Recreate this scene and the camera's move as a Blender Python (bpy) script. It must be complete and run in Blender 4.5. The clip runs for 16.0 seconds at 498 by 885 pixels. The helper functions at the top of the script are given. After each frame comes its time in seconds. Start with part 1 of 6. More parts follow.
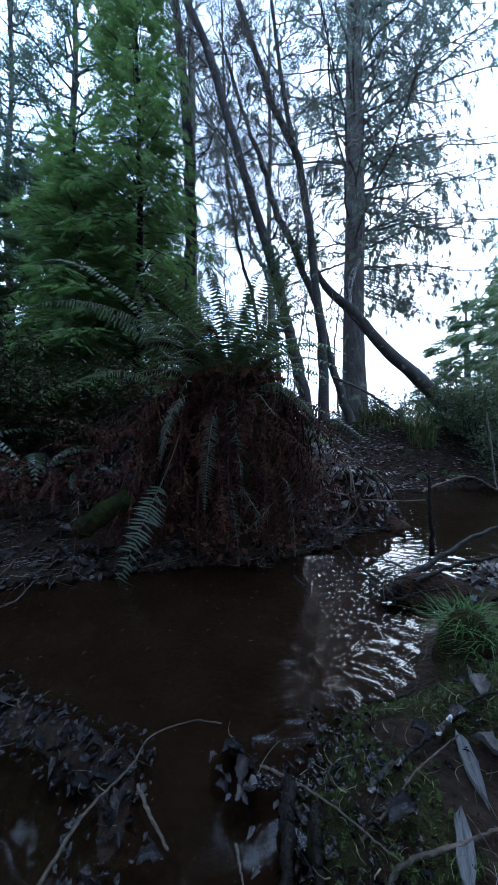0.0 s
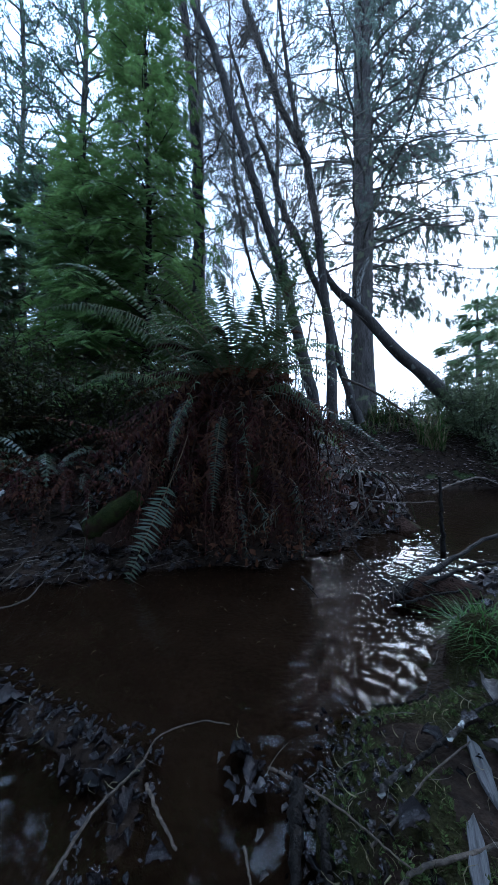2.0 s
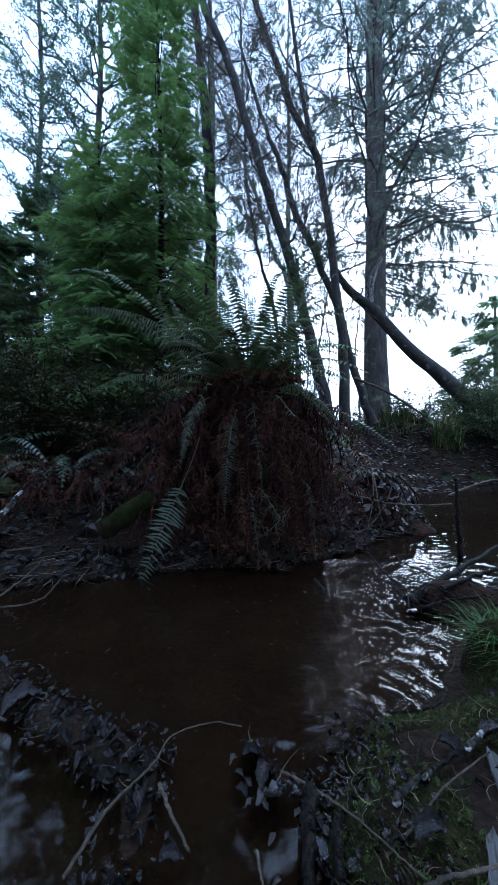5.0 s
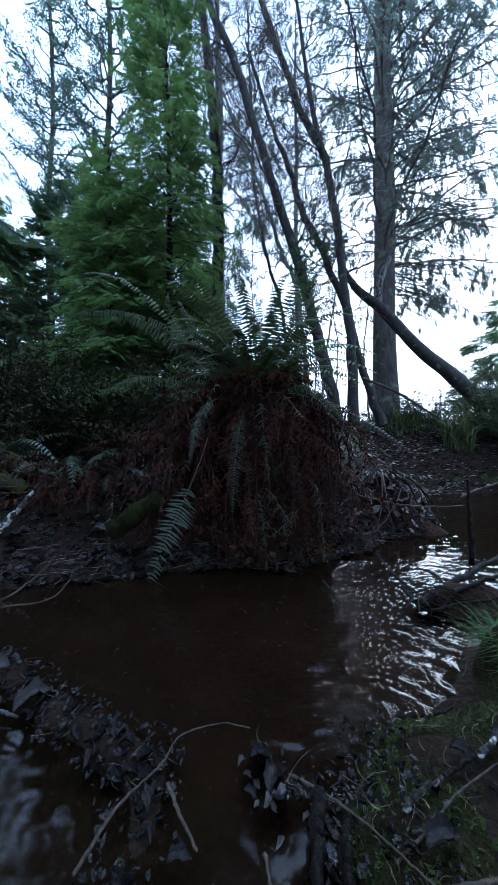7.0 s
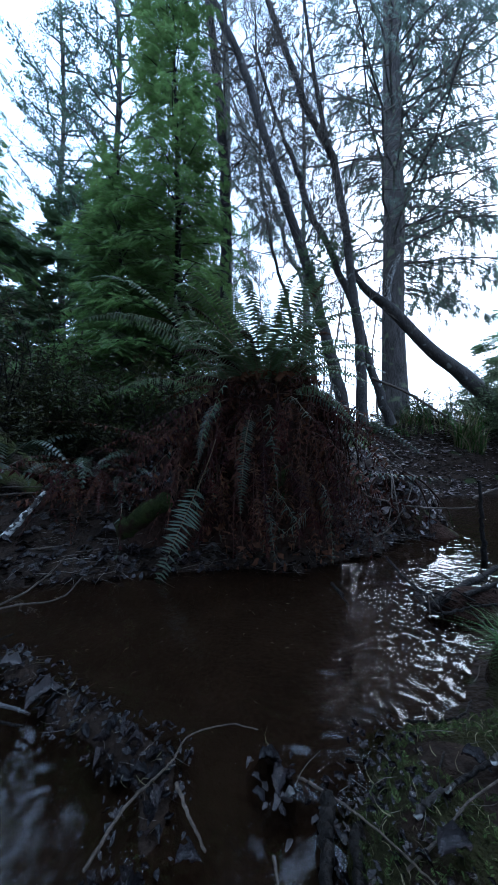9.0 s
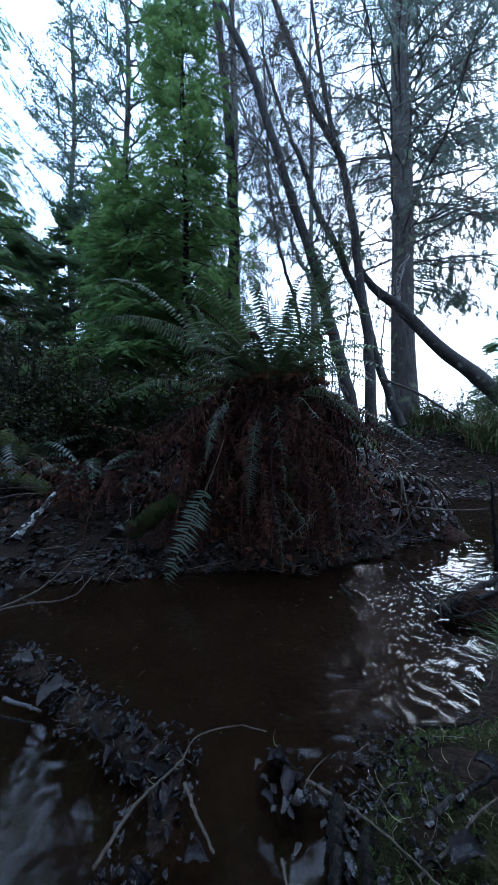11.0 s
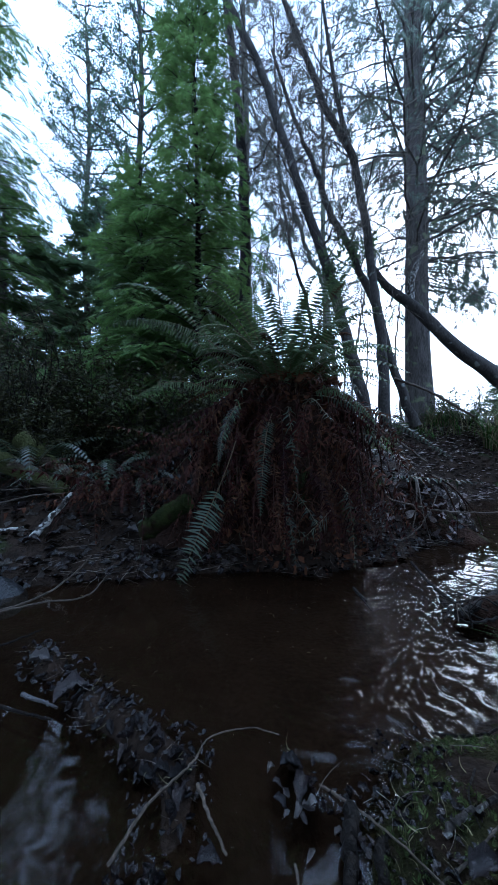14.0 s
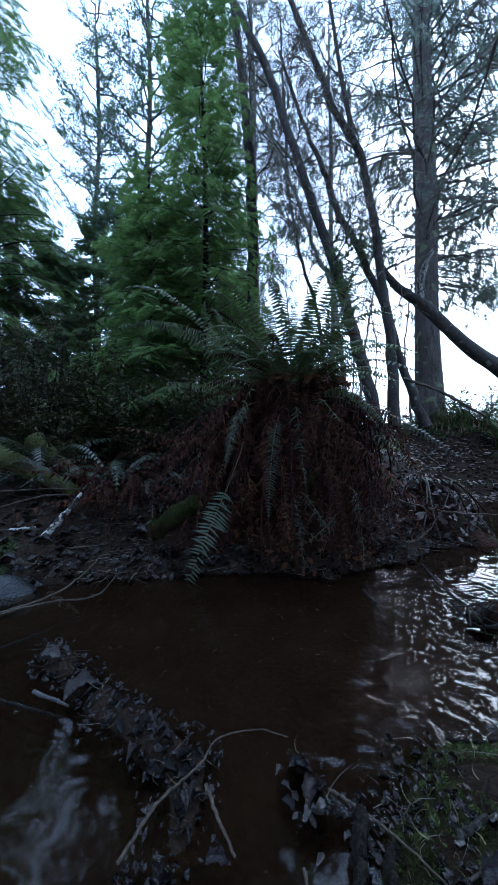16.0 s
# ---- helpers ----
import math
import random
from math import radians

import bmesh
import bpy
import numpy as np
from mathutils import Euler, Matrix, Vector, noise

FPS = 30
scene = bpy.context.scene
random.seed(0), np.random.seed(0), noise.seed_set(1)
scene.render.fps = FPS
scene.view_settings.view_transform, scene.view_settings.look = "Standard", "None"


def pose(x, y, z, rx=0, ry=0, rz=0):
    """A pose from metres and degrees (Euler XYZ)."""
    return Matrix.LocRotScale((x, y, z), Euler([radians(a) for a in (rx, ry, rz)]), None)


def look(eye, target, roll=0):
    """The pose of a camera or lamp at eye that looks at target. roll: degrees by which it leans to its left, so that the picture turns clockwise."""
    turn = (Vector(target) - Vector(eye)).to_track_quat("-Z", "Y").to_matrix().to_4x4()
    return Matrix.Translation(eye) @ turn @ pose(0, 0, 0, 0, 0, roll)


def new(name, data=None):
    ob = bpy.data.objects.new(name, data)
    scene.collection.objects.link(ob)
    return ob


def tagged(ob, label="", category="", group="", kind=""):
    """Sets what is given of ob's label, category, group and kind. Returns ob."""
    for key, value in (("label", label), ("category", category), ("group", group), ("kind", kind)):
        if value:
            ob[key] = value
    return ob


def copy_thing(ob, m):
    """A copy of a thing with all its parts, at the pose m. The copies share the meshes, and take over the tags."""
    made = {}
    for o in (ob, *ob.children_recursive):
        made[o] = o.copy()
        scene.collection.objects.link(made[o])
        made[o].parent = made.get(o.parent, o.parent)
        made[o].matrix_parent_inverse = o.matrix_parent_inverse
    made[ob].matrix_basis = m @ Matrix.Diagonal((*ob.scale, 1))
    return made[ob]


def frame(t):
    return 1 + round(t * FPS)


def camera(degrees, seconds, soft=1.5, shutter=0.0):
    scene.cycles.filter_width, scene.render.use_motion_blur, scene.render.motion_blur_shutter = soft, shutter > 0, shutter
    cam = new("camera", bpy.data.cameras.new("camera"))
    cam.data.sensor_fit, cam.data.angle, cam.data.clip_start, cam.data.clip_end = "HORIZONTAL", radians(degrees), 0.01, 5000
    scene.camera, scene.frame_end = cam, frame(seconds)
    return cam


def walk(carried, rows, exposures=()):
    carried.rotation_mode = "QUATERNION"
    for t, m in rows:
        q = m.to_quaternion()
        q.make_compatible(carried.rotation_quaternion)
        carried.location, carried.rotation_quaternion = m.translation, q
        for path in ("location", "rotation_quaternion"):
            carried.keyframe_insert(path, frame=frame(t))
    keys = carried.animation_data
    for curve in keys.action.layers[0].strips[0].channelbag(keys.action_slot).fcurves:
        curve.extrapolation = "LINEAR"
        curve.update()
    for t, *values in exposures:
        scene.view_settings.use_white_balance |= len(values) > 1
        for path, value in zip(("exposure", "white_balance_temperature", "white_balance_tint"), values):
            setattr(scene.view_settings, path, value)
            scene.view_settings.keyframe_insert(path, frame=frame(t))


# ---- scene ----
# ---------------------------------------------------------------- camera
cam = camera(76.05, 16.0, soft=1.3)
EYE = (0.0, 0.0, 0.75)
rows = []
for k in range(33):
    t = k * 0.5
    s = t / 16.0
    yaw = 11.27 * s + 0.065 * s * s
    pitch = 1.278 * s + 0.031 * s * s
    roll = 0.345 * s + 0.085 * s * s
    rows.append((t, pose(*EYE, 90 + pitch, roll, yaw)))
walk(cam, rows, exposures=[(0.0, 0.02, 5150, 11), (16.0, 0.02, 5150, 11)])

# ---------------------------------------------------------------- sky and light
SUN_ELEVATION, SUN_AZIMUTH = radians(30), radians(22)   # azimuth from +y towards +x
world = bpy.data.worlds.new("overcast_sky")
scene.world = world
world.use_nodes = True
wn = world.node_tree.nodes
wl = world.node_tree.links
wn.clear()
w_out = wn.new("ShaderNodeOutputWorld")
w_bg = wn.new("ShaderNodeBackground")
w_sky = wn.new("ShaderNodeTexSky")
w_sky.sky_type = "NISHITA"
w_sky.sun_disc = False
w_sky.sun_elevation = SUN_ELEVATION
w_sky.sun_rotation = SUN_AZIMUTH
w_sky.dust_density = 4.0
w_sky.ozone_density = 1.0
w_hsv = wn.new("ShaderNodeHueSaturation")
w_hsv.inputs["Saturation"].default_value = 0.35
wl.new(w_sky.outputs[0], w_hsv.inputs["Color"])
w_mix = wn.new("ShaderNodeMix")          # thin cloud evens the sky out
w_mix.data_type = "RGBA"
w_mix.inputs[0].default_value = 0.65
w_mix.inputs[7].default_value = (8.0, 10.0, 12.6, 1)
wl.new(w_hsv.outputs[0], w_mix.inputs[6])
w_co = wn.new("ShaderNodeTexCoord")       # overcast law: the cloud is brighter overhead than at the horizon
w_xyz = wn.new("ShaderNodeSeparateXYZ")
wl.new(w_co.outputs["Generated"], w_xyz.inputs[0])
w_up = wn.new("ShaderNodeMapRange")
w_up.inputs["From Min"].default_value, w_up.inputs["From Max"].default_value = 0.0, 1.0
w_up.inputs["To Min"].default_value, w_up.inputs["To Max"].default_value = 0.75, 2.9
wl.new(w_xyz.outputs["Z"], w_up.inputs["Value"])
w_law = wn.new("ShaderNodeVectorMath")
w_law.operation = "SCALE"
wl.new(w_mix.outputs[2], w_law.inputs[0])
wl.new(w_up.outputs[0], w_law.inputs["Scale"])
wl.new(w_law.outputs[0], w_bg.inputs["Color"])
w_bg.inputs["Strength"].default_value = 0.15
wl.new(w_bg.outputs[0], w_out.inputs["Surface"])

sun_data = bpy.data.lights.new("sun", "SUN")
sun_data.energy = 1.5
sun_data.angle = radians(28)
sun_data.color = (1.0, 0.96, 0.9)
sun = new("sun", sun_data)
sun_dir = Vector((math.sin(SUN_AZIMUTH) * math.cos(SUN_ELEVATION), math.cos(SUN_AZIMUTH) * math.cos(SUN_ELEVATION), math.sin(SUN_ELEVATION)))
sun.matrix_world = look(sun_dir * 30, (0, 0, 0))

# ---------------------------------------------------------------- materials


def material(name, dark, light, scale=8.0, fine=60.0, rough=0.8, bump=0.3, through_light=0.0, vary=0.0, per="", spec=0.3, stain=None, stain_at=0.6, stain_scale=3.0, stretch=(1, 1, 1)):
    """Two-scale mottled surface; vary: brightness spread per object or per island; through_light: share of translucency."""
    m = bpy.data.materials.new(name)
    m.use_nodes = True
    n, l = m.node_tree.nodes, m.node_tree.links
    n.clear()
    out = n.new("ShaderNodeOutputMaterial")
    bsdf = n.new("ShaderNodeBsdfPrincipled")
    co = n.new("ShaderNodeTexCoord")
    mp = n.new("ShaderNodeMapping")
    mp.inputs["Scale"].default_value = stretch
    l.new(co.outputs["Object"], mp.inputs["Vector"])
    big = n.new("ShaderNodeTexNoise")
    big.inputs["Scale"].default_value = scale
    big.inputs["Detail"].default_value = 4.0
    small = n.new("ShaderNodeTexNoise")
    small.inputs["Scale"].default_value = fine
    small.inputs["Detail"].default_value = 3.0
    l.new(mp.outputs[0], big.inputs["Vector"])
    l.new(mp.outputs[0], small.inputs["Vector"])
    add = n.new("ShaderNodeMath")
    add.operation = "ADD"
    l.new(big.outputs["Fac"], add.inputs[0])
    l.new(small.outputs["Fac"], add.inputs[1])
    half = n.new("ShaderNodeMapRange")
    half.inputs["From Min"].default_value = 0.7
    half.inputs["From Max"].default_value = 1.3
    l.new(add.outputs[0], half.inputs["Value"])
    mix = n.new("ShaderNodeMix")
    mix.data_type = "RGBA"
    mix.inputs[6].default_value = (*dark, 1)
    mix.inputs[7].default_value = (*light, 1)
    l.new(half.outputs[0], mix.inputs[0])
    colour = mix.outputs[2]
    if stain:
        st = n.new("ShaderNodeTexNoise")
        st.inputs["Scale"].default_value = stain_scale
        st.inputs["Detail"].default_value = 6.0
        l.new(co.outputs["Object"], st.inputs["Vector"])
        rg = n.new("ShaderNodeMapRange")
        rg.inputs["From Min"].default_value = stain_at
        rg.inputs["From Max"].default_value = stain_at + 0.08
        l.new(st.outputs["Fac"], rg.inputs["Value"])
        mx = n.new("ShaderNodeMix")
        mx.data_type = "RGBA"
        mx.inputs[7].default_value = (*stain, 1)
        l.new(rg.outputs[0], mx.inputs[0])
        l.new(colour, mx.inputs[6])
        colour = mx.outputs[2]
    if vary:
        if per == "object":
            src = n.new("ShaderNodeObjectInfo").outputs["Random"]
        else:
            src = n.new("ShaderNodeNewGeometry").outputs["Random Per Island"]
        vr = n.new("ShaderNodeMapRange")
        vr.inputs["To Min"].default_value = 1.0 - vary
        vr.inputs["To Max"].default_value = 1.0 + vary
        l.new(src, vr.inputs["Value"])
        hs = n.new("ShaderNodeHueSaturation")
        l.new(vr.outputs[0], hs.inputs["Value"])
        hv = n.new("ShaderNodeMapRange")
        hv.inputs["To Min"].default_value = 0.5 - 0.04 * vary
        hv.inputs["To Max"].default_value = 0.5 + 0.04 * vary
        l.new(src, hv.inputs["Value"])
        l.new(hv.outputs[0], hs.inputs["Hue"])
        l.new(colour, hs.inputs["Color"])
        colour = hs.outputs[0]
    l.new(colour, bsdf.inputs["Base Color"])
    bsdf.inputs["Roughness"].default_value = rough
    bsdf.inputs["Specular IOR Level"].default_value = spec
    if bump:
        bp = n.new("ShaderNodeBump")
        bp.inputs["Strength"].default_value = bump
        bp.inputs["Distance"].default_value = 0.02
        l.new(add.outputs[0], bp.inputs["Height"])
        l.new(bp.outputs[0], bsdf.inputs["Normal"])
    if through_light:
        tr = n.new("ShaderNodeBsdfTranslucent")
        l.new(colour, tr.inputs["Color"])
        ms = n.new("ShaderNodeMixShader")
        ms.inputs[0].default_value = through_light
        l.new(bsdf.outputs[0], ms.inputs[1])
        l.new(tr.outputs[0], ms.inputs[2])
        l.new(ms.outputs[0], out.inputs["Surface"])
    else:
        l.new(bsdf.outputs[0], out.inputs["Surface"])
    return m


M_SOIL = material("wet_soil", (0.00842, 0.00542, 0.00393), (0.0318, 0.0206, 0.014), 6, 45, 0.85, 0.8, spec=0.09, stain=(0.0281, 0.0421, 0.014), stain_at=0.6, stain_scale=2.2)
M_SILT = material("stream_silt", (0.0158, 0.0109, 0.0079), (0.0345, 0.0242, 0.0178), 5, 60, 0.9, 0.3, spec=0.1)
M_BARK = material("alder_bark", (0.0241, 0.0211, 0.0193), (0.078, 0.0685, 0.0626), 5, 40, 0.9, 0.6, stain=(0.205, 0.211, 0.193), stain_at=0.62, stain_scale=7, stretch=(1, 1, 0.5))
M_FURROW = material("conifer_bark", (0.044, 0.0385, 0.0352), (0.154, 0.136, 0.125), 9, 50, 0.95, 1.0, stain=(0.198, 0.22, 0.132), stain_at=0.58, stain_scale=4, stretch=(1.6, 1.6, 0.25))
M_TWIG = material("twig_bark", (0.0813, 0.0683, 0.0585), (0.244, 0.211, 0.179), 6, 50, 0.9, 0.0, vary=0.35)
M_LICHEN = material("pale_lichen_twig", (0.156, 0.156, 0.143), (0.364, 0.377, 0.338), 6, 50, 0.9, 0.0, vary=0.35)
M_GREEN = material("hemlock_needles", (0.0891, 0.155, 0.0459), (0.169, 0.257, 0.0756), 1.2, 20, 0.5, 0.0, 0.5, 0.3)
M_DARKGREEN = material("fir_needles", (0.0754, 0.12, 0.0572), (0.137, 0.191, 0.0884), 1.0, 20, 0.55, 0.0, 0.4, 0.3)
M_GREYGREEN = material("drooping_needles", (0.121, 0.162, 0.132), (0.223, 0.272, 0.212), 1.0, 20, 0.6, 0.0, 0.58, 0.3)
M_EVERGREEN = material("evergreen_leaves", (0.054, 0.108, 0.063), (0.108, 0.18, 0.099), 1.5, 20, 0.35, 0.0, 0.25, 0.35, spec=0.5)
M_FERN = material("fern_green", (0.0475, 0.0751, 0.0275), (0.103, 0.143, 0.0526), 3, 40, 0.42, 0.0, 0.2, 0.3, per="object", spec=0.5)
M_FERNDARK = material("fern_dark_green", (0.0211, 0.0326, 0.0163), (0.0538, 0.071, 0.0384), 3, 40, 0.36, 0.0, 0.25, 0.35, per="object", spec=0.5)
M_FERNDEAD = material("fern_brown", (0.019, 0.00672, 0.00504), (0.0806, 0.0269, 0.0174), 3, 40, 0.75, 0.0, 0.2, 0.8, per="object", spec=0.1)
M_STALKDEAD = material("withered_fern_stalk", (0.02, 0.009, 0.006), (0.06, 0.028, 0.018), 6, 40, 0.7, 0.0, spec=0.15)
M_STALK = material("fern_stalk", (0.078, 0.052, 0.026), (0.156, 0.104, 0.052), 6, 40, 0.6, 0.0)
M_PEAT = material("root_peat", (0.012, 0.0072, 0.0054), (0.0432, 0.024, 0.0168), 7, 50, 0.9, 1.0, spec=0.05, stain=(0.036, 0.054, 0.018), stain_at=0.6, stain_scale=3)
M_MOSS = material("moss", (0.0129, 0.0118, 0.00483), (0.0386, 0.0364, 0.0129), 9, 120, 0.95, 1.0, spec=0.08, stain=(0.0215, 0.0129, 0.00855), stain_at=0.52, stain_scale=7)
M_MOSSLOG = material("thick_moss", (0.0104, 0.0139, 0.00405), (0.0393, 0.0474, 0.0127), 9, 120, 0.95, 1.0, spec=0.08, stain=(0.0254, 0.015, 0.00924), stain_at=0.56, stain_scale=8)
M_MOSSBARK = material("mossy_bark", (0.0456, 0.0304, 0.0203), (0.112, 0.0866, 0.0608), 8, 60, 0.9, 1.0, stain=(0.0608, 0.0669, 0.0182), stain_at=0.41, stain_scale=5)
M_LEAF = material("fallen_leaf_brown", (0.00616, 0.0042, 0.0042), (0.0258, 0.0174, 0.0174), 5, 22, 0.27, 0.35, 0.0, 0.7, per="object", spec=0.4)
M_LEAFPALE = material("fallen_leaf_grey", (0.0325, 0.0257, 0.0237), (0.101, 0.0866, 0.0811), 14, 90, 0.35, 0.3, 0.0, 0.4, per="object", spec=0.5)
# dark litters: wetness and shade in the colour; far litter: sky sheen and haze
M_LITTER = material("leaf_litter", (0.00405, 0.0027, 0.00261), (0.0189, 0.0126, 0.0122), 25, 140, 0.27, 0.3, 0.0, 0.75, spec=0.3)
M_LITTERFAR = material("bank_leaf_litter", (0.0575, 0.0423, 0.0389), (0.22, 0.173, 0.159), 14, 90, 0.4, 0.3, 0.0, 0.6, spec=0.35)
M_LITTERWETSHADE = material("soaked_shaded_leaf_litter", (0.00663, 0.00442, 0.00359), (0.0304, 0.0221, 0.0188), 14, 90, 0.36, 0.5, 0.0, 0.75, spec=0.25)
M_STICK = material("dead_stick", (0.0264, 0.0207, 0.0151), (0.117, 0.0886, 0.066), 12, 90, 0.7, 0.5)
M_DARKSTICK = material("wet_black_stick", (0.00507, 0.00422, 0.00355), (0.0161, 0.0127, 0.0101), 12, 90, 0.6, 0.6, spec=0.1)
M_BIRCH = material("flaking_pale_bark", (0.0208, 0.0169, 0.0143), (0.078, 0.0676, 0.0598), 12, 80, 0.8, 0.8, spec=0.2, stain=(0.546, 0.533, 0.494), stain_at=0.475, stain_scale=26)
M_PALEWOOD = material("weathered_split_wood", (0.0553, 0.053, 0.053), (0.155, 0.151, 0.152), 14, 70, 0.8, 0.6, stretch=(0.5, 9, 2), stain=(0.0553, 0.0442, 0.0387), stain_at=0.62, stain_scale=9)
M_ROCK = material("wet_stone", (0.0104, 0.0111, 0.0123), (0.0338, 0.0351, 0.039), 6, 70, 0.45, 0.5, spec=0.3)
M_GRASS = material("grass_blade", (0.03, 0.075, 0.014), (0.08, 0.155, 0.036), 4, 30, 0.6, 0.0, 0.3, 0.35, spec=0.2)
M_MOSSBLADE = material("moss_tip", (0.0256, 0.0402, 0.0109), (0.0914, 0.113, 0.0365), 20, 90, 0.8, 0.0, 0.2, 0.6, spec=0.1)
M_DRYLEAF = material("olive_dry_leaves", (0.065, 0.0598, 0.0338), (0.156, 0.143, 0.0806), 3, 30, 0.6, 0.0, 0.25, 0.45)
M_DRYGRASS = material("dry_grass_blade", (0.104, 0.0884, 0.0455), (0.26, 0.221, 0.124), 4, 30, 0.6, 0.0, 0.2, 0.4)
# shrub leaves twice: a lit colour for the bank, a shaded one for the understory
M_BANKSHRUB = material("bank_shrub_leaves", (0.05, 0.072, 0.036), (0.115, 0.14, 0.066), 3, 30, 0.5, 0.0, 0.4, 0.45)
M_SHRUBSHADE = material("shaded_shrub_leaves", (0.0227, 0.0255, 0.00728), (0.0582, 0.0546, 0.0155), 3, 30, 0.5, 0.0, 0.2, 0.45)

# water: clear brown, gloss by Fresnel; its ripples are in the mesh
M_WATER = bpy.data.materials.new("stream_water")
M_WATER.use_nodes = True
n, l = M_WATER.node_tree.nodes, M_WATER.node_tree.links
n.clear()
w_o = n.new("ShaderNodeOutputMaterial")
w_t = n.new("ShaderNodeBsdfTransparent")
w_t.inputs["Color"].default_value = (0.78, 0.68, 0.58, 1)
w_g = n.new("ShaderNodeBsdfGlossy")
w_g.inputs["Roughness"].default_value = 0.01
w_f = n.new("ShaderNodeFresnel")
w_f.inputs["IOR"].default_value = 1.33
w_m = n.new("ShaderNodeMixShader")
l.new(w_f.outputs[0], w_m.inputs[0])
l.new(w_t.outputs[0], w_m.inputs[1])
l.new(w_g.outputs[0], w_m.inputs[2])
l.new(w_m.outputs[0], w_o.inputs["Surface"])

# ---------------------------------------------------------------- mesh tools
rng = np.random.default_rng(7)


class Soup:
    """Collects vertices and faces of three or four corners, then becomes one mesh."""

    def __init__(self):
        self.v, self.tri, self.quad, self.n = [], [], [], 0

    def add(self, v, f):
        v, f = np.asarray(v, float).reshape(-1, 3), np.asarray(f, int)
        (self.tri if f.shape[1] == 3 else self.quad).append(f + self.n)
        self.v.append(v)
        self.n += len(v)
        return self

    def mesh(self, name, mat, smooth=True):
        v = np.concatenate(self.v)
        tri = np.concatenate(self.tri) if self.tri else np.zeros((0, 3), int)
        quad = np.concatenate(self.quad) if self.quad else np.zeros((0, 4), int)
        me = bpy.data.meshes.new(name)
        me.vertices.add(len(v))
        me.vertices.foreach_set("co", v.astype(np.float32).ravel())
        loops = np.concatenate([tri.ravel(), quad.ravel()]).astype(np.int32)
        me.loops.add(len(loops))
        me.loops.foreach_set("vertex_index", loops)
        totals = np.concatenate([np.full(len(tri), 3), np.full(len(quad), 4)]).astype(np.int32)
        starts = np.concatenate([[0], np.cumsum(totals)[:-1]]).astype(np.int32)
        me.polygons.add(len(totals))
        me.polygons.foreach_set("loop_start", starts)
        me.polygons.foreach_set("loop_total", totals)
        me.polygons.foreach_set("use_smooth", np.full(len(totals), smooth))
        me.materials.append(mat)
        me.update(calc_edges=True)
        me.validate()
        return me


def part(name, soup, mat, parent, label="", smooth=True):
    ob = new(name, soup.mesh(name, mat, smooth))
    ob.parent = parent
    if label:
        ob["label"] = label
    return ob


def thing(name, soup, mat, label, category, group="", kind="", smooth=True, at=None):
    ob = new(name, soup.mesh(name, mat, smooth))
    if at is not None:
        ob.matrix_world = at
    return tagged(ob, label, category, group, kind)


def empty(name, at, label, category, group=""):
    ob = new(name)
    ob.empty_display_size = 0.1
    ob.location = at
    return tagged(ob, label, category, group)


def smooth_path(points, n):
    """Catmull-Rom through points, n samples."""
    p = np.asarray(points, float)
    if len(p) == 2:
        s = np.linspace(0, 1, n)[:, None]
        return p[0] * (1 - s) + p[1] * s
    q = np.vstack([2 * p[0] - p[1], p, 2 * p[-1] - p[-2]])
    u = np.linspace(0, len(p) - 1 - 1e-6, n)
    i = u.astype(int)
    t = (u - i)[:, None]
    a, b, c, d = q[i], q[i + 1], q[i + 2], q[i + 3]
    return 0.5 * (2 * b + (c - a) * t + (2 * a - 5 * b + 4 * c - d) * t ** 2 + (3 * b - a - 3 * c + d) * t ** 3)


def unit(v):
    return v / (np.linalg.norm(v, axis=-1, keepdims=True) + 1e-9)


def tube(path, radii, sides=8, rough=0.0, seed=0, tip=True):
    """A round limb along path with a radius at each point; rough: uneven skin."""
    p = np.asarray(path, float)
    n = len(p)
    r = np.interp(np.linspace(0, 1, n), np.linspace(0, 1, len(radii)), radii)
    t = unit(np.gradient(p, axis=0))
    ref = np.array([0.3, 1.0, 0.2]) if abs(t[:, 2]).mean() > 0.6 else np.array([0.05, 0.1, 1.0])
    a = unit(np.cross(t, ref))
    b = np.cross(t, a)
    th = np.arange(sides) / sides * 2 * np.pi
    g = np.random.default_rng(seed)
    k = 1 + rough * (g.normal(size=(n, sides)) * 0.5 + np.interp(np.arange(n), np.arange(0, n + 4, 4), g.normal(size=len(np.arange(0, n + 4, 4))))[:, None] * 0.6)
    ring = a[:, None] * np.cos(th)[None, :, None] + b[:, None] * np.sin(th)[None, :, None]
    v = p[:, None] + ring * (r[:, None] * k)[..., None]
    v = v.reshape(-1, 3)
    i, j = np.meshgrid(np.arange(n - 1), np.arange(sides), indexing="ij")
    f = np.stack([i * sides + j, i * sides + (j + 1) % sides, (i + 1) * sides + (j + 1) % sides, (i + 1) * sides + j], -1).reshape(-1, 4)
    soup = Soup().add(v, f)
    if tip:
        for s, c in ((0, p[0] - t[0] * r[0] * 0.2), (n - 1, p[-1] + t[-1] * r[-1] * 0.5)):
            ringv = v[s * sides:(s + 1) * sides]
            fv = np.stack([np.arange(sides), (np.arange(sides) + 1) % sides, np.full(sides, sides)], -1)
            if s == 0:
                fv = fv[:, ::-1]
            soup.add(np.vstack([ringv, c]), fv)
    return soup


def basis(direction, up):
    """Matrices whose columns are along, side, normal."""
    x = unit(direction)
    y = unit(np.cross(up, x))
    z = np.cross(x, y)
    return np.stack([x, y, z], -1)


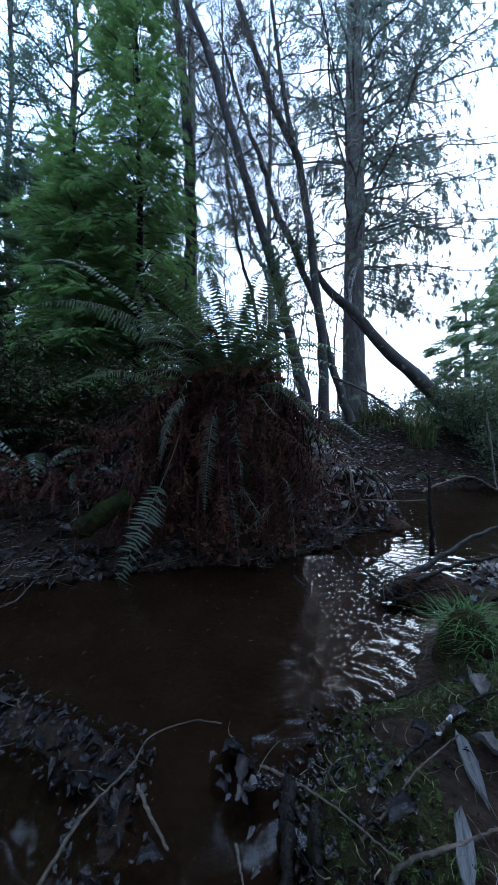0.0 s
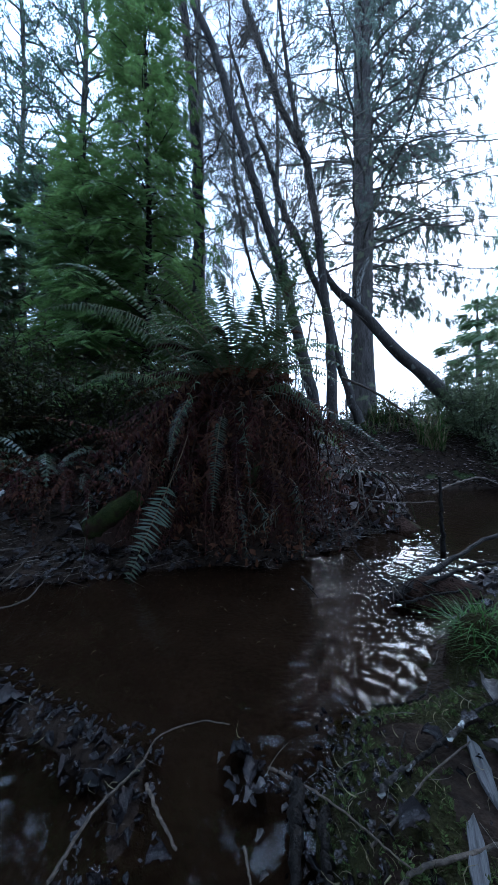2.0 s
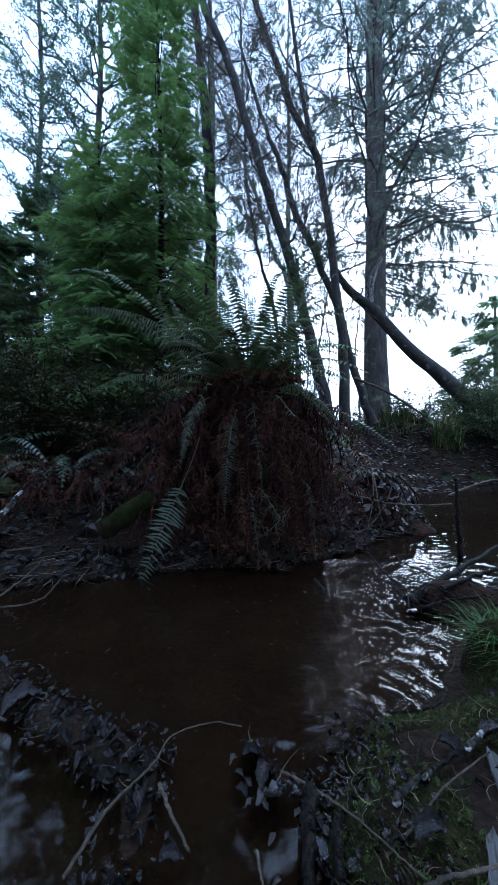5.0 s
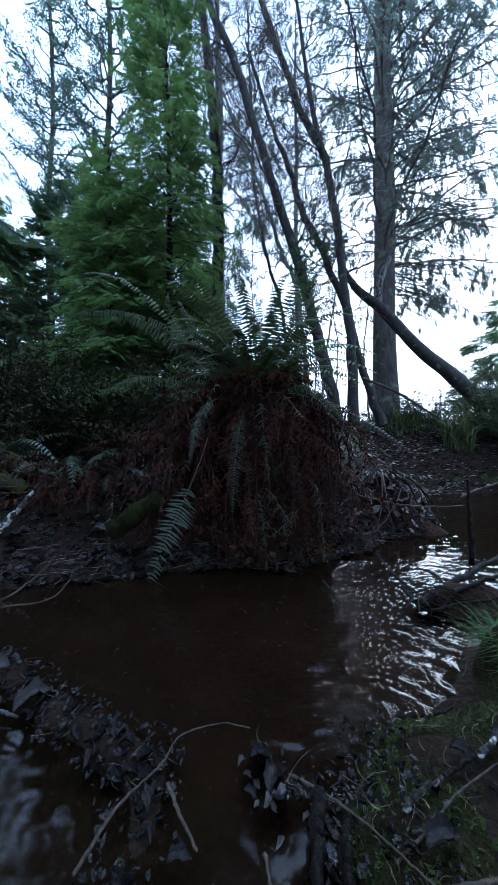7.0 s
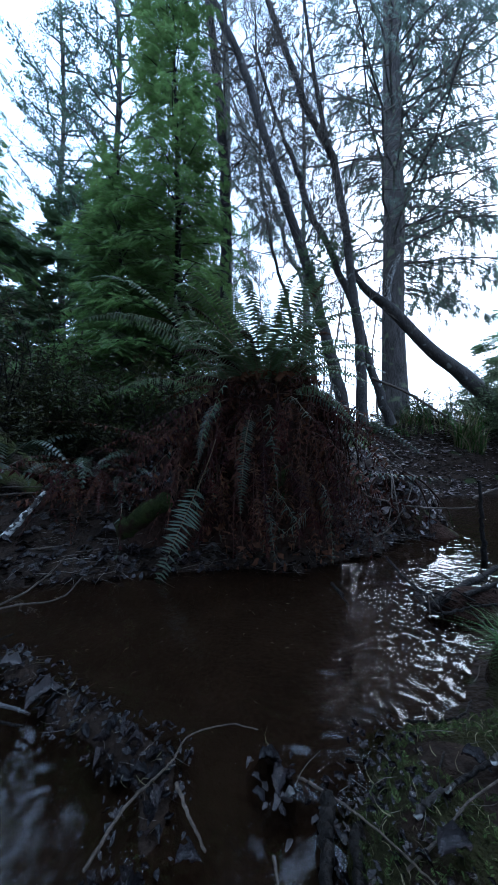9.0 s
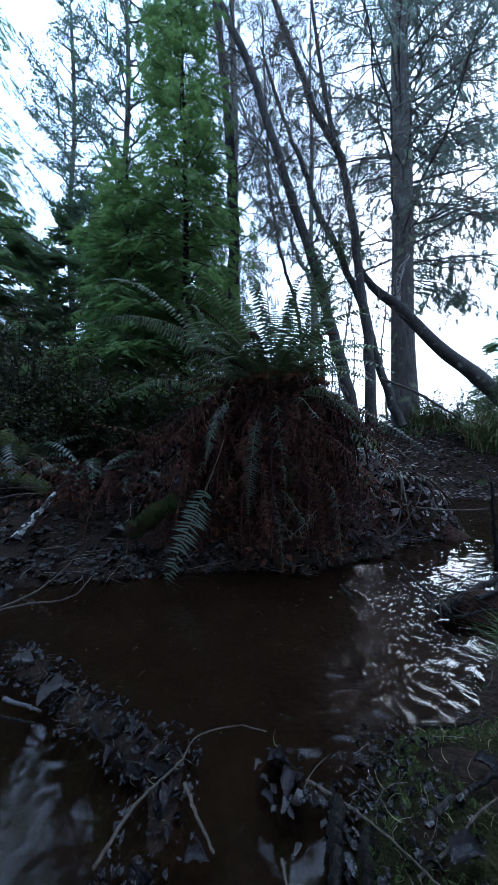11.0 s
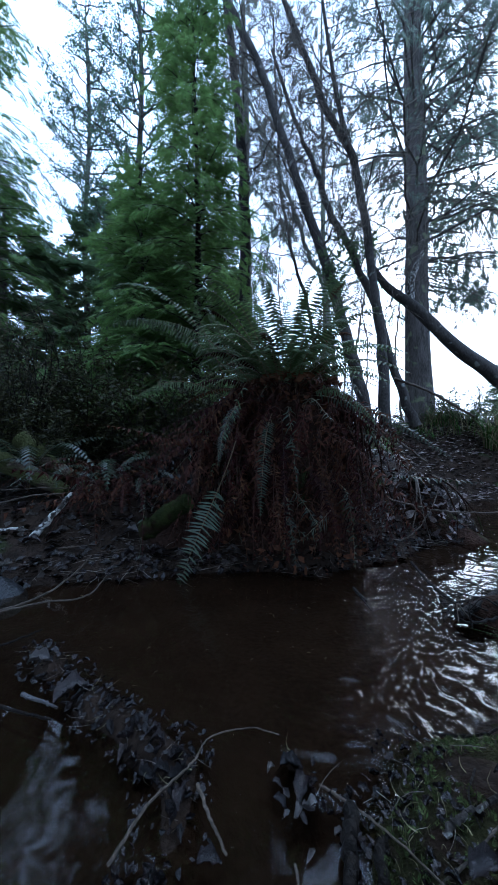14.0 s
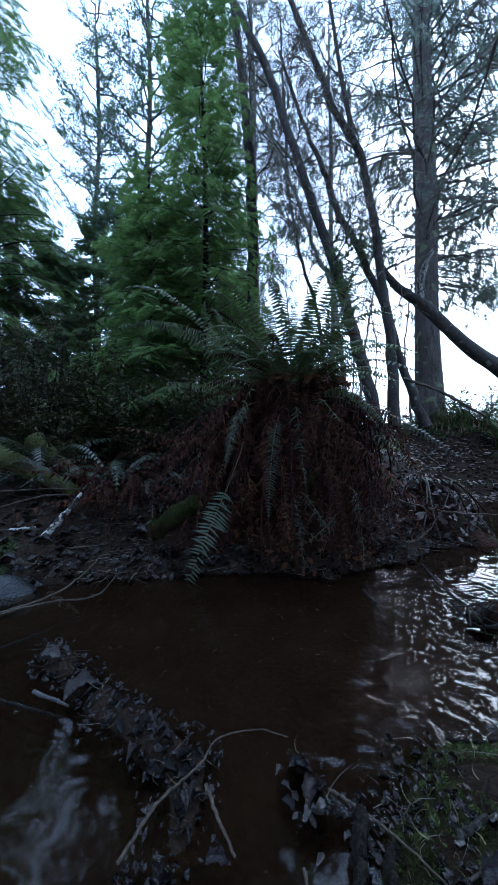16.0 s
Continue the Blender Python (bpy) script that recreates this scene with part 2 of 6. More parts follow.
def strew(soup, template, rot, size, at):
    """Adds a copy of the template at every place, turned and sized."""
    tv, tf = template
    m, k = len(at), len(tv)
    if m == 0:
        return soup
    size = np.broadcast_to(np.asarray(size, float), (m,))
    v = np.einsum("mij,kj->mki", rot, tv) * size[:, None, None] + at[:, None, :]
    f = (tf[None] + (np.arange(m) * k)[:, None, None]).reshape(-1, tf.shape[1])
    return soup.add(v.reshape(-1, 3), f)


def random_dirs(m, g, flat=1.0):
    d = g.normal(size=(m, 3))
    d[:, 2] *= flat
    return unit(d)


# templates, unit long along +x
def spray_template(pairs=8, wide=0.42, leaf=0.075, droop=0.15, angle=52):
    """A flat conifer spray: an axis with narrow side twigs in one plane."""
    v, f = [], []

    def kite(a, b, w, nrm):
        a, b = np.array(a, float), np.array(b, float)
        s = np.cross(b - a, nrm)
        s = s / (np.linalg.norm(s) + 1e-9) * w
        m = a * 0.55 + b * 0.45
        k = len(v)
        v.extend([a, m + s, b, m - s])
        f.append([k, k + 1, k + 2, k + 3])
    kite((0, 0, 0), (1.0, 0, -droop), 0.03, (0, 0, 1))
    for i in range(pairs):
        x = 0.08 + 0.85 * i / pairs
        ln = wide * (1.0 - 0.75 * x) * (0.75 + 0.5 * ((i * 7) % 5) / 5)
        for sgn in (-1, 1):
            xx = x + 0.03 * sgn
            ca, sa = math.cos(radians(angle)), math.sin(radians(angle))
            kite((xx, 0, -droop * xx * xx), (xx + ln * ca, sgn * ln * sa, -droop * xx * xx - 0.25 * ln), leaf * (0.6 + 0.4 * ln / wide), (0, 0.15 * sgn, 1))
    return np.array(v), np.array(f)


SPRAY = spray_template(5, 0.46, 0.1)
SPRAY_FINE = spray_template(9, 0.4, 0.042, 0.25)
SPRAY_HANG = spray_template(5, 0.46, 0.042, 0.5, 42)


def twig_template(bend, segments=3):
    """A tapered three-sided twig, bent."""
    s = np.linspace(0, 1, segments + 1)
    p = np.stack([s, bend * s * (1 - s) * 1.6, bend * 0.6 * s * s], -1)
    v = []
    for i, q in enumerate(p):
        r = 0.011 * (1 - 0.8 * s[i])
        for k in range(3):
            v.append(q + np.array([0, math.cos(k * 2.094) * r, math.sin(k * 2.094) * r]))
    f = [[i * 3 + k, i * 3 + (k + 1) % 3, (i + 1) * 3 + (k + 1) % 3, (i + 1) * 3 + k] for i in range(segments) for k in range(3)]
    return np.array(v), np.array(f)


TWIGS = [twig_template(b) for b in (-0.3, -0.12, 0.1, 0.28)]
TWIGS_FINE = [twig_template(b, 2) for b in (-0.3, -0.12, 0.1, 0.28)]


def leaf_template(kind=0):
    """A crumpled fallen leaf: outline round a sunken midrib."""
    outlines = ([0.0, 0.15, 0.25, 0.28, 0.23, 0.12, 0.0], [0.01, 0.09, 0.16, 0.18, 0.14, 0.07, 0.0], [0.0, 0.24, 0.14, 0.36, 0.13, 0.16, 0.0])
    w = outlines[kind % 3]
    x = np.linspace(0, 1, 7)
    g = np.random.default_rng(kind + 3)
    curl = 0.06 + 0.4 * (kind % 4) / 3
    mid = np.stack([x, 0 * x + g.normal(size=7) * 0.025, 0.08 * np.sin(x * 5 + kind) + g.normal(size=7) * 0.025], -1)
    left = mid + np.stack([0 * x, w, curl * np.array(w) * (0.6 + g.normal(size=7) * 0.95)], -1)
    right = mid + np.stack([0 * x, -np.array(w), curl * np.array(w) * (0.6 + g.normal(size=7) * 0.95)], -1)
    v = np.vstack([left, mid, right]) - np.array([0.5, 0, 0])
    f = [[i, i + 7, i + 8, i + 1] for i in range(6)] + [[i + 7, i + 14, i + 15, i + 8] for i in range(6)]
    return v, np.array(f)


LEAVES = [leaf_template(k) for k in range(5)]


def crumpled_leaf(seed):
    """A rotted leaf seen close by: ragged outline, raised veins, folded and curled."""
    g = np.random.default_rng(seed + 40)
    x, y = np.meshgrid(np.linspace(0, 1, 10), np.linspace(-1, 1, 5), indexing="ij")
    w = (0.3 + 0.12 * g.uniform()) * np.sin(np.pi * np.clip(x, 0.02, 0.98) ** 0.8) ** 0.7 * (1 + g.normal(size=(10, 1)) * 0.18)
    roll_ = g.uniform(0.3, 1.6)
    z = 0.12 * np.sin(x * g.uniform(3, 7) + g.uniform(0, 6)) + roll_ * 0.22 * y ** 2 * w / 0.3 + g.normal(size=x.shape) * 0.035 + 0.03 * np.cos(x * 24 + np.abs(y) * 5)
    v = np.stack([x - 0.5 + g.normal(size=x.shape) * 0.02, y * w * (1 - 0.25 * roll_ * np.abs(y)) + 0.06 * np.sin(x * 5 + seed), z], -1).reshape(-1, 3)
    return v, np.array([[i * 5 + j, (i + 1) * 5 + j, (i + 1) * 5 + j + 1, i * 5 + j + 1] for i in range(9) for j in range(4)])


LEAVES_NEAR = [crumpled_leaf(k) for k in range(6)]
BROADLEAF = (np.array([[0, 0, 0], [0.5, 0.24, 0.08], [1, 0, -0.05], [0.5, -0.24, 0.08]]), np.array([[0, 1, 2, 3]]))


def blade_template(bend=0.5):
    """A grass blade that rises along +z and leans over along +x."""
    s = np.linspace(0, 1, 5)
    x, z = bend * s ** 2.2, s * (1 - 0.45 * bend * s * s)
    w = 0.014 * (1 - s ** 2) + 0.001
    v = np.vstack([np.stack([x, w, z], -1), np.stack([x, -w, z], -1)])
    return v, np.array([[i, i + 1, i + 6, i + 5] for i in range(4)])


BLADES = [blade_template(b) for b in (0.35, 0.7, 1.0, 1.25)]


def spin(m, g):
    a = g.uniform(0, 2 * np.pi, m)
    c, s, o, i = np.cos(a), np.sin(a), np.zeros(m), np.ones(m)
    return np.stack([np.stack([c, -s, o], -1), np.stack([s, c, o], -1), np.stack([o, o, i], -1)], 1)


# ---------------------------------------------------------------- ground
WATER_EDGE = np.array([(-1.9, 1.35), (-1.29, 1.65), (-0.95, 1.8), (-0.4, 1.9), (0.1, 1.95), (0.3, 2.16), (0.66, 2.34), (0.96, 2.71), (1.38, 3.0),
                       (1.75, 4.0), (2.1, 4.75), (2.9, 5.2), (4.6, 5.6), (7.5, 6.0), (7.5, 4.6), (4.4, 4.0), (2.6, 2.75), (1.75, 2.1), (1.2, 1.82), (0.93, 1.45), (0.69, 1.12),
                       (0.58, 0.92), (0.26, 0.86), (0.13, 0.6), (0.1, 0.3), (0.1, -0.8), (-0.6, -2.5), (-2.2, -2.2), (-1.9, -0.4), (-1.55, 0.5), (-1.7, 0.9)])
BARS = [((-0.95, 1.02), (-0.6, 0.84), 0.12, 0.08), ((-0.6, 0.84), (-0.28, 0.74), 0.11, 0.08), ((-0.3, 0.75), (-0.22, 0.35), 0.14, 0.08), ((-0.04, 0.78), (0.01, 0.72), 0.04, 0.08),
        ((0.5, 0.62), (0.75, 1.0), 0.25, 0.05)]


def edge_distance(x, y):
    """Signed distance to the water's edge in plan, negative in the water."""
    a = WATER_EDGE
    b = np.roll(a, -1, axis=0)
    best = np.full(x.shape, 1e9)
    inside = np.zeros(x.shape, bool)
    for (ax, ay), (bx, by) in zip(a, b):
        dx, dy = bx - ax, by - ay
        t = np.clip(((x - ax) * dx + (y - ay) * dy) / (dx * dx + dy * dy), 0, 1)
        best = np.minimum(best, np.hypot(x - ax - t * dx, y - ay - t * dy))
        cross = ((ay > y) != (by > y)) & (x < (bx - ax) * (y - ay) / (by - ay + 1e-12) + ax)
        inside ^= cross
    return np.where(inside, -best, best) + 0.07 * rumple(x, y, 4, 30)


WAVE = [(rng.uniform(0.6, 1.4) * k, rng.uniform(0, 6.28), rng.uniform(0, 6.28), 1.0 / k) for k in (0.7, 1.3, 2.1, 3.7, 5.5, 8, 11, 15, 21, 30, 41, 55, 70) for _ in range(3)]


def rumple(x, y, low=0.0, high=99.0):
    s = np.zeros(np.shape(x))
    for k, a, ph, amp in WAVE:
        if low <= k <= high:
            s = s + amp * np.sin(k * (x * math.cos(a) + y * math.sin(a)) + ph + 1.3 * np.sin(0.6 * k * (y * math.cos(a) - x * math.sin(a)) + 2 * ph))
    return s


def step(a, b, v):
    t = np.clip((v - a) / (b - a), 0, 1)
    return t * t * (3 - 2 * t)


def ground_z(x, y):
    x, y = np.asarray(x, float), np.asarray(y, float)
    d = edge_distance(x, y)
    bed = -0.07 * step(0, 0.25, -d) - 0.01 + 0.006 * rumple(x, y, 9, 80)
    bank = 0.012 + 0.05 * step(0, 0.12, d) + 0.1 * step(0.1, 0.8, d)
    left = 1.0 - step(-0.3, 1.2, x - 0.25 * y)
    rise = step(0.5, 5.5, y) * left * 0.55
    far = step(5.2, 6.4, y + 0.1 * x) * 0.5 + step(6.0, 7.8, y) * 0.68
    hill = step(5.5, 10.0, np.hypot(x, y)) * step(0.12, 0.4, -x / (np.abs(y) + 1.0)) * step(-2.0, 1.0, y) * 1.3
    right = step(1.0, 3.0, x - 0.62 * y) * 0.5
    z = bank + (np.maximum(rise, far) + hill) * step(0, 0.9, d) + right * step(0, 1.2, d) + (0.02 * rumple(x, y, 1.5, 12) + 0.006 * rumple(x, y, 12, 80)) * step(0, 0.15, d)
    r = np.hypot(x, y)
    z = z + step(14, 60, r) * (1.2 + 0.5 * rumple(x * 0.1, y * 0.1, 0, 3))
    z = np.where(d > 0, np.maximum(z, 0.01), np.minimum(bed, -0.006))
    bar = np.zeros(np.shape(x))
    for (ax, ay), (bx, by), w, h in BARS:
        dx, dy = bx - ax, by - ay
        t = np.clip(((x - ax) * dx + (y - ay) * dy) / (dx * dx + dy * dy), 0, 1)
        q = np.hypot(x - ax - t * dx, y - ay - t * dy)
        bar = np.maximum(bar, h * np.exp(-(q / w) ** 2))
    z = z + bar * (1 + 1.1 * rumple(x, y, 10, 60))
    return z


def gz(x, y):
    return float(ground_z(np.array([x]), np.array([y]))[0])


angles = np.concatenate([np.linspace(-60, 60, 300), np.linspace(62, 298, 60)])
radii = np.concatenate([[0.0], np.geomspace(0.12, 12, 160), np.geomspace(12.8, 900, 40)])
A, Rr = np.meshgrid(np.radians(angles), radii)
gx, gy = (Rr * np.sin(A)), (Rr * np.cos(A))
gv = np.stack([gx, gy, ground_z(gx, gy)], -1).reshape(-1, 3)
na = len(angles)
ii, jj = np.meshgrid(np.arange(len(radii) - 1), np.arange(na), indexing="ij")
gf = np.stack([ii * na + jj, (ii + 1) * na + jj, (ii + 1) * na + (jj + 1) % na, ii * na + (jj + 1) % na], -1).reshape(-1, 4)[:, ::-1]
ground = thing("ground", Soup().add(gv, gf), M_SOIL, "dark wet soil with moss and leaf mould on the stream banks", "ground", kind="structure")
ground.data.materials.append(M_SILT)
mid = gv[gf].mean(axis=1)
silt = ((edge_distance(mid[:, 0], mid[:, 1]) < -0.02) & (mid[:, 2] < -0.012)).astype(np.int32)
ground.data.materials.append(M_MOSS)
mossy = (silt == 0) & (mid[:, 0] > 0.1) & (mid[:, 0] < 1.8) & (mid[:, 1] < 1.5) & (mid[:, 1] > 0.1) & (rumple(mid[:, 0], mid[:, 1], 5, 45) > 0.02)
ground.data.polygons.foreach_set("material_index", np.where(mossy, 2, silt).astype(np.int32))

# water sheet, finer where the ripples are near
wx = np.concatenate([np.linspace(-3.5, -1.7, 10), np.linspace(-1.66, -0.26, 60), np.linspace(-0.25, 0.95, 270), np.linspace(0.957, 3.2, 190), np.linspace(3.3, 8, 20)])
wy = np.concatenate([np.linspace(-3, 0.4, 16), np.linspace(0.42, 0.84, 40), np.linspace(0.845, 2.1, 300), np.linspace(2.11, 5.6, 170), np.linspace(5.7, 6.6, 6)])
WX, WY = np.meshgrid(wx, wy)


def ripple(x, y):
    """Short crossing wavelets that break up into patches, over a few longer swells."""
    g = np.random.default_rng(11)
    h = np.zeros(x.shape)
    warp_x = x + 0.016 * np.sin(17 * y + 4 * x) + 0.011 * np.sin(31 * y - 23 * x + 1.0)
    warp_y = y + 0.014 * np.sin(19 * x - 6 * y) + 0.009 * np.sin(37 * x + 21 * y + 2.0)
    spill = 1 + 1.8 * np.exp(-((x - 0.03) / 0.16) ** 2 - ((y - 1.03) / 0.2) ** 2)
    for i in range(36):
        lam = g.uniform(0.036, 0.065) if i < 14 else g.uniform(0.058, 0.14)
        a = g.normal(radians(78), 0.55)
        k = 2 * np.pi / lam
        ph = g.uniform(0, 6.28)
        patch = 0.5 + 0.5 * np.sin(g.uniform(5, 16) * x + g.uniform(-12, 12) * y + 3 * ph)
        h += lam * (0.0074 * spill * (1 - step(2.2, 3.4, y)) if i < 14 else 0.0112) * patch * np.sin(k * (warp_x * math.cos(a) + warp_y * math.sin(a)) + ph)
    return h * (0.03 + 0.97 * riffle_at(x, y)) * (1 - 0.5 * step(1.8, 3.0, y))


def riffle_at(x, y):
    """Where the water runs rough: the run along the bank and the outflow; smooth in the lee of the debris."""
    run = step(-0.2, -0.02, x - 0.2 * np.maximum(y - 1.1, 0) + 0.04 * rumple(x, y, 5, 16)) * (0.5 + 0.5 * step(-0.8, 0.9, rumple(x, y, 2, 6)))
    lee = 1 - 0.9 * np.exp(-((x - 1.05) / 0.42) ** 2 - ((y - 2.3) / 0.42) ** 2)
    out = step(0.75, 0.5, y) * step(-0.3, -0.6, x)
    return np.maximum(run * lee, 0.2 * out)


wv = np.stack([WX, WY, ripple(WX, WY)], -1).reshape(-1, 3)
nw = len(wx)
ii, jj = np.meshgrid(np.arange(len(wy) - 1), np.arange(nw - 1), indexing="ij")
wf = np.stack([ii * nw + jj, ii * nw + jj + 1, (ii + 1) * nw + jj + 1, (ii + 1) * nw + jj], -1).reshape(-1, 4)
wet = edge_distance(WX, WY).ravel() < 0.14
wf = wf[wet[wf].any(axis=1)]
water = thing("water", Soup().add(wv, wf), M_WATER, "clear brown stream water, still in the pool and rippled in the run", "water", kind="structure")

# ---------------------------------------------------------------- trees
def conifer(name, at, height, radius, label, crown_from, reach, limbs, spray, mat, bark=M_FURROW, template=SPRAY, elev=10, droop=0.35, density=1.0,
            lean=(0, 0), seed=1, hang=0.0, bare=0.25, top_reach=0.05, side=None, group="conifers on the banks", side_shoots=9, dead_from=None, bulge=1.0, stout=0.2, low=None):
    """Tapered trunk, single limbs and a crown of flat sprays. reach: limb length at the crown's foot; bare: inner share without sprays."""
    g = np.random.default_rng(seed)
    tree = empty(name, at, label, "tree", group)
    zs = np.linspace(-0.15, height, 26)
    path = np.stack([lean[0] * zs + 0.03 * np.sin(zs * 0.9 + seed), lean[1] * zs + 0.03 * np.cos(zs * 0.7 + seed), zs], -1)
    taper = [radius * 1.5, radius * 1.12, radius, radius * 0.93, radius * 0.8, radius * 0.6, radius * 0.35, 0.012]
    part("trunk", tube(path, taper, 14, 0.05, seed), bark, tree)
    crown, twigs = Soup(), Soup()

    def limb(h, az, ln, e, dead):
        base = np.array([np.interp(h, zs, path[:, 0]), np.interp(h, zs, path[:, 1]), h])
        s = np.linspace(0, 1, 7)
        sag_ = g.uniform(0.4, 1.6)
        hd = np.array([math.sin(az), math.cos(az), 0.0])
        out = base + s[:, None] * ln * hd * math.cos(e) + np.array([0, 0, 1.0]) * (ln * (s * math.sin(e) - droop * sag_ * s ** 2 * (0.3 if dead else 1.0)))[:, None]
        out[1:] += g.normal(size=(6, 3)) * 0.02 * ln * np.array([1, 1, 0.6])
        lr = max(0.008, radius * stout * (ln / reach) ** 0.8 * (0.55 if dead else 1.0))
        tb = tube(out, [lr, lr * 0.75, lr * 0.5, lr * 0.2], 5, 0.0)
        part("limb", tb, bark, tree)
        # side branchlets
        nb = int(max(3, ln * (side_shoots if not dead else 6) * min(1.0, 0.4 + density)))
        u = np.sort(g.uniform(bare, 1.0, nb))
        p = np.stack([np.interp(u, s, out[:, c]) for c in range(3)], -1)
        side_v = np.array([hd[1], -hd[0], 0])
        sg = np.where(np.arange(nb) % 2 == 0, 1, -1)
        bl = ln * 0.42 * (1.08 - u) * g.uniform(0.6, 1.2, nb) + 0.08
        bd = unit(hd * 0.75 + side_v * sg[:, None] * g.uniform(0.5, 1.1, nb)[:, None] + np.stack([0 * u, 0 * u, g.uniform(-0.25, 0.2, nb) - hang * 0.6], -1))
        tw = TWIGS[g.integers(4)]
        strew(twigs, tw, basis(bd, np.tile([0.1, 0.2, 1.0], (nb, 1))), bl, p)
        if dead:
            nt = nb * 3
            k = g.integers(0, nb, nt)
            q = p[k] + bd[k] * (bl[k] * g.uniform(0.2, 0.9, nt))[:, None]
            dd = unit(bd[k] + random_dirs(nt, g) * 0.9)
            strew(twigs, TWIGS[g.integers(4)], basis(dd, np.tile([0.1, 0.2, 1.0], (nt, 1))), bl[k] * g.uniform(0.3, 0.6, nt), q)
            return
        per = max(2, int(4 * density * (0.4 if h > 12.5 else 1.0)))
        k = np.repeat(np.arange(nb), per)
        w = g.uniform(0.1, 1.0, len(k))
        q = p[k] + bd[k] * (bl[k] * w)[:, None] + g.normal(size=(len(k), 3)) * 0.025
        d = unit(bd[k] + random_dirs(len(k), g) * 0.5 + np.array([0, 0, -1.0]) * (hang * g.uniform(0.5, 1.5, len(k)))[:, None] - np.array([0, 0, 0.15]))
        upv = unit(np.array([0, 0, 1.0]) + random_dirs(len(k), g) * 0.45)
        strew(crown, template, basis(d, upv), spray * g.uniform(0.6, 1.25, len(k)), q)

    for i in range(limbs):
        u = (i + g.uniform(0, 1)) / limbs
        h = crown_from + (height - crown_from) * u ** 0.9
        ln = (top_reach + (reach - top_reach) * (1 - u) ** bulge) * g.uniform(0.65, 1.15)
        az = i * 2.399 + g.normal() * 0.3
        if side is not None and g.uniform() < 0.48:
            az = side + g.normal() * 0.7
        limb(h, az, ln, radians(elev + 24 * u + g.normal() * 10), False)
    if dead_from is not None:
        for i in range(16):
            h = dead_from + (crown_from - dead_from + 0.8) * (i + g.uniform()) / 16
            limb(h, i * 2.399 + g.normal() * 0.4, reach * g.uniform(0.4, 0.75), radians(elev - 4 + g.normal() * 9), True)
    if low:
        for i in range(low[0]):
            limb(g.uniform(low[1], low[2]), side + g.normal() * 0.35, g.uniform(1.5, 2.9), radians(g.normal() * 8 + 2), False)
    tagged(part("twig_spray", twigs, M_TWIG, tree), kind="stuff")
    part("crown", crown, mat, tree, smooth=False)
    return tree


def alder(name, path, radii, label, seed, limbs=14, limb_len=1.6, twig_len=0.5, from_u=0.35, mat=M_BARK, twig_mat=M_TWIG, fork=None, twig_n=20, tufts=()):
    """A leaning bare trunk along path with forking limbs and fine twigs."""
    g = np.random.default_rng(seed)
    p = smooth_path(path, 34)
    base = p[0].copy()
    tree = empty(name, base, label, "tree", "bare alders on the bank")
    p = p - base
    p[1:-1] += g.normal(size=(32, 3)) * 0.012
    part("trunk", tube(p, radii, 12, 0.06, seed), mat, tree)
    twigs = Soup()
    for tf in tufts:
        o = np.array(tf) - base
        ts = Soup()
        m = 150
        q = o + g.normal(size=(m, 3)) * [0.1, 0.08, 0.16]
        strew(ts, SPRAY_FINE, basis(random_dirs(m, g) - [0, 0, 0.4], random_dirs(m, g)), g.uniform(0.06, 0.14, m), q)
        part("moss_tuft", ts, M_DARKGREEN, tree, "tuft of green moss and fern", smooth=False)
    stems = [(p, from_u, limbs)]
    if fork:
        fp = smooth_path(np.asarray(fork) - base, 18)
        part("fork", tube(fp, [radii[-1] * 1.2, radii[-1] * 0.55], 9, 0.05, seed + 1), mat, tree)
        stems.append((fp, 0.2, limbs // 2))
    for sp, fu, count in stems:
        for i in range(count):
            u = fu + (1 - fu) * (i + g.uniform()) / count
            k = min(int(u * (len(sp) - 1)), len(sp) - 2)
            o = sp[k]
            along = unit(sp[k + 1] - sp[k])
            d = unit(along * 0.7 + random_dirs(1, g, 0.4)[0])
            ln = limb_len * g.uniform(0.5, 1.2) * (1.1 - 0.5 * u)
            s = np.linspace(0, 1, 7)[:, None]
            lp = o + d * ln * s + np.array([0, 0, 1.0]) * (s ** 2 * ln * g.uniform(-0.15, 0.35)) + np.vstack([[0, 0, 0], g.normal(size=(6, 3)) * 0.03 * ln])
            lr = 0.004 + 0.012 * ln * 0.6
            part("limb", tube(lp, [lr, lr * 0.6, lr * 0.25], 5), mat, tree)
            lvl_p = [lp]
            nt = twig_n
            w = g.uniform(0.15, 1, nt)
            q = np.stack([np.interp(w, s[:, 0], lp[:, c]) for c in range(3)], -1)
            dd = unit(d + random_dirs(nt, g) * 0.9 + np.array([0, 0, -0.1]))
            tl = twig_len * g.uniform(0.4, 1.3, nt)
            strew(twigs, TWIGS[g.integers(4)], basis(dd, np.tile([0.1, 0.3, 1.0], (nt, 1))), tl, q)
            n2 = nt * 4
            kk = g.integers(0, nt, n2)
            q2 = q[kk] + dd[kk] * (tl[kk] * g.uniform(0.25, 0.95, n2))[:, None]
            d2 = unit(dd[kk] + random_dirs(n2, g) * 0.8 - np.array([0, 0, 0.35]))
            strew(twigs, TWIGS_FINE[g.integers(4)], basis(d2, np.tile([0.1, 0.3, 1.0], (n2, 1))), tl[kk] * g.uniform(0.35, 0.7, n2), q2)
    tagged(part("twig_spray", twigs, twig_mat, tree), kind="stuff")
    return tree


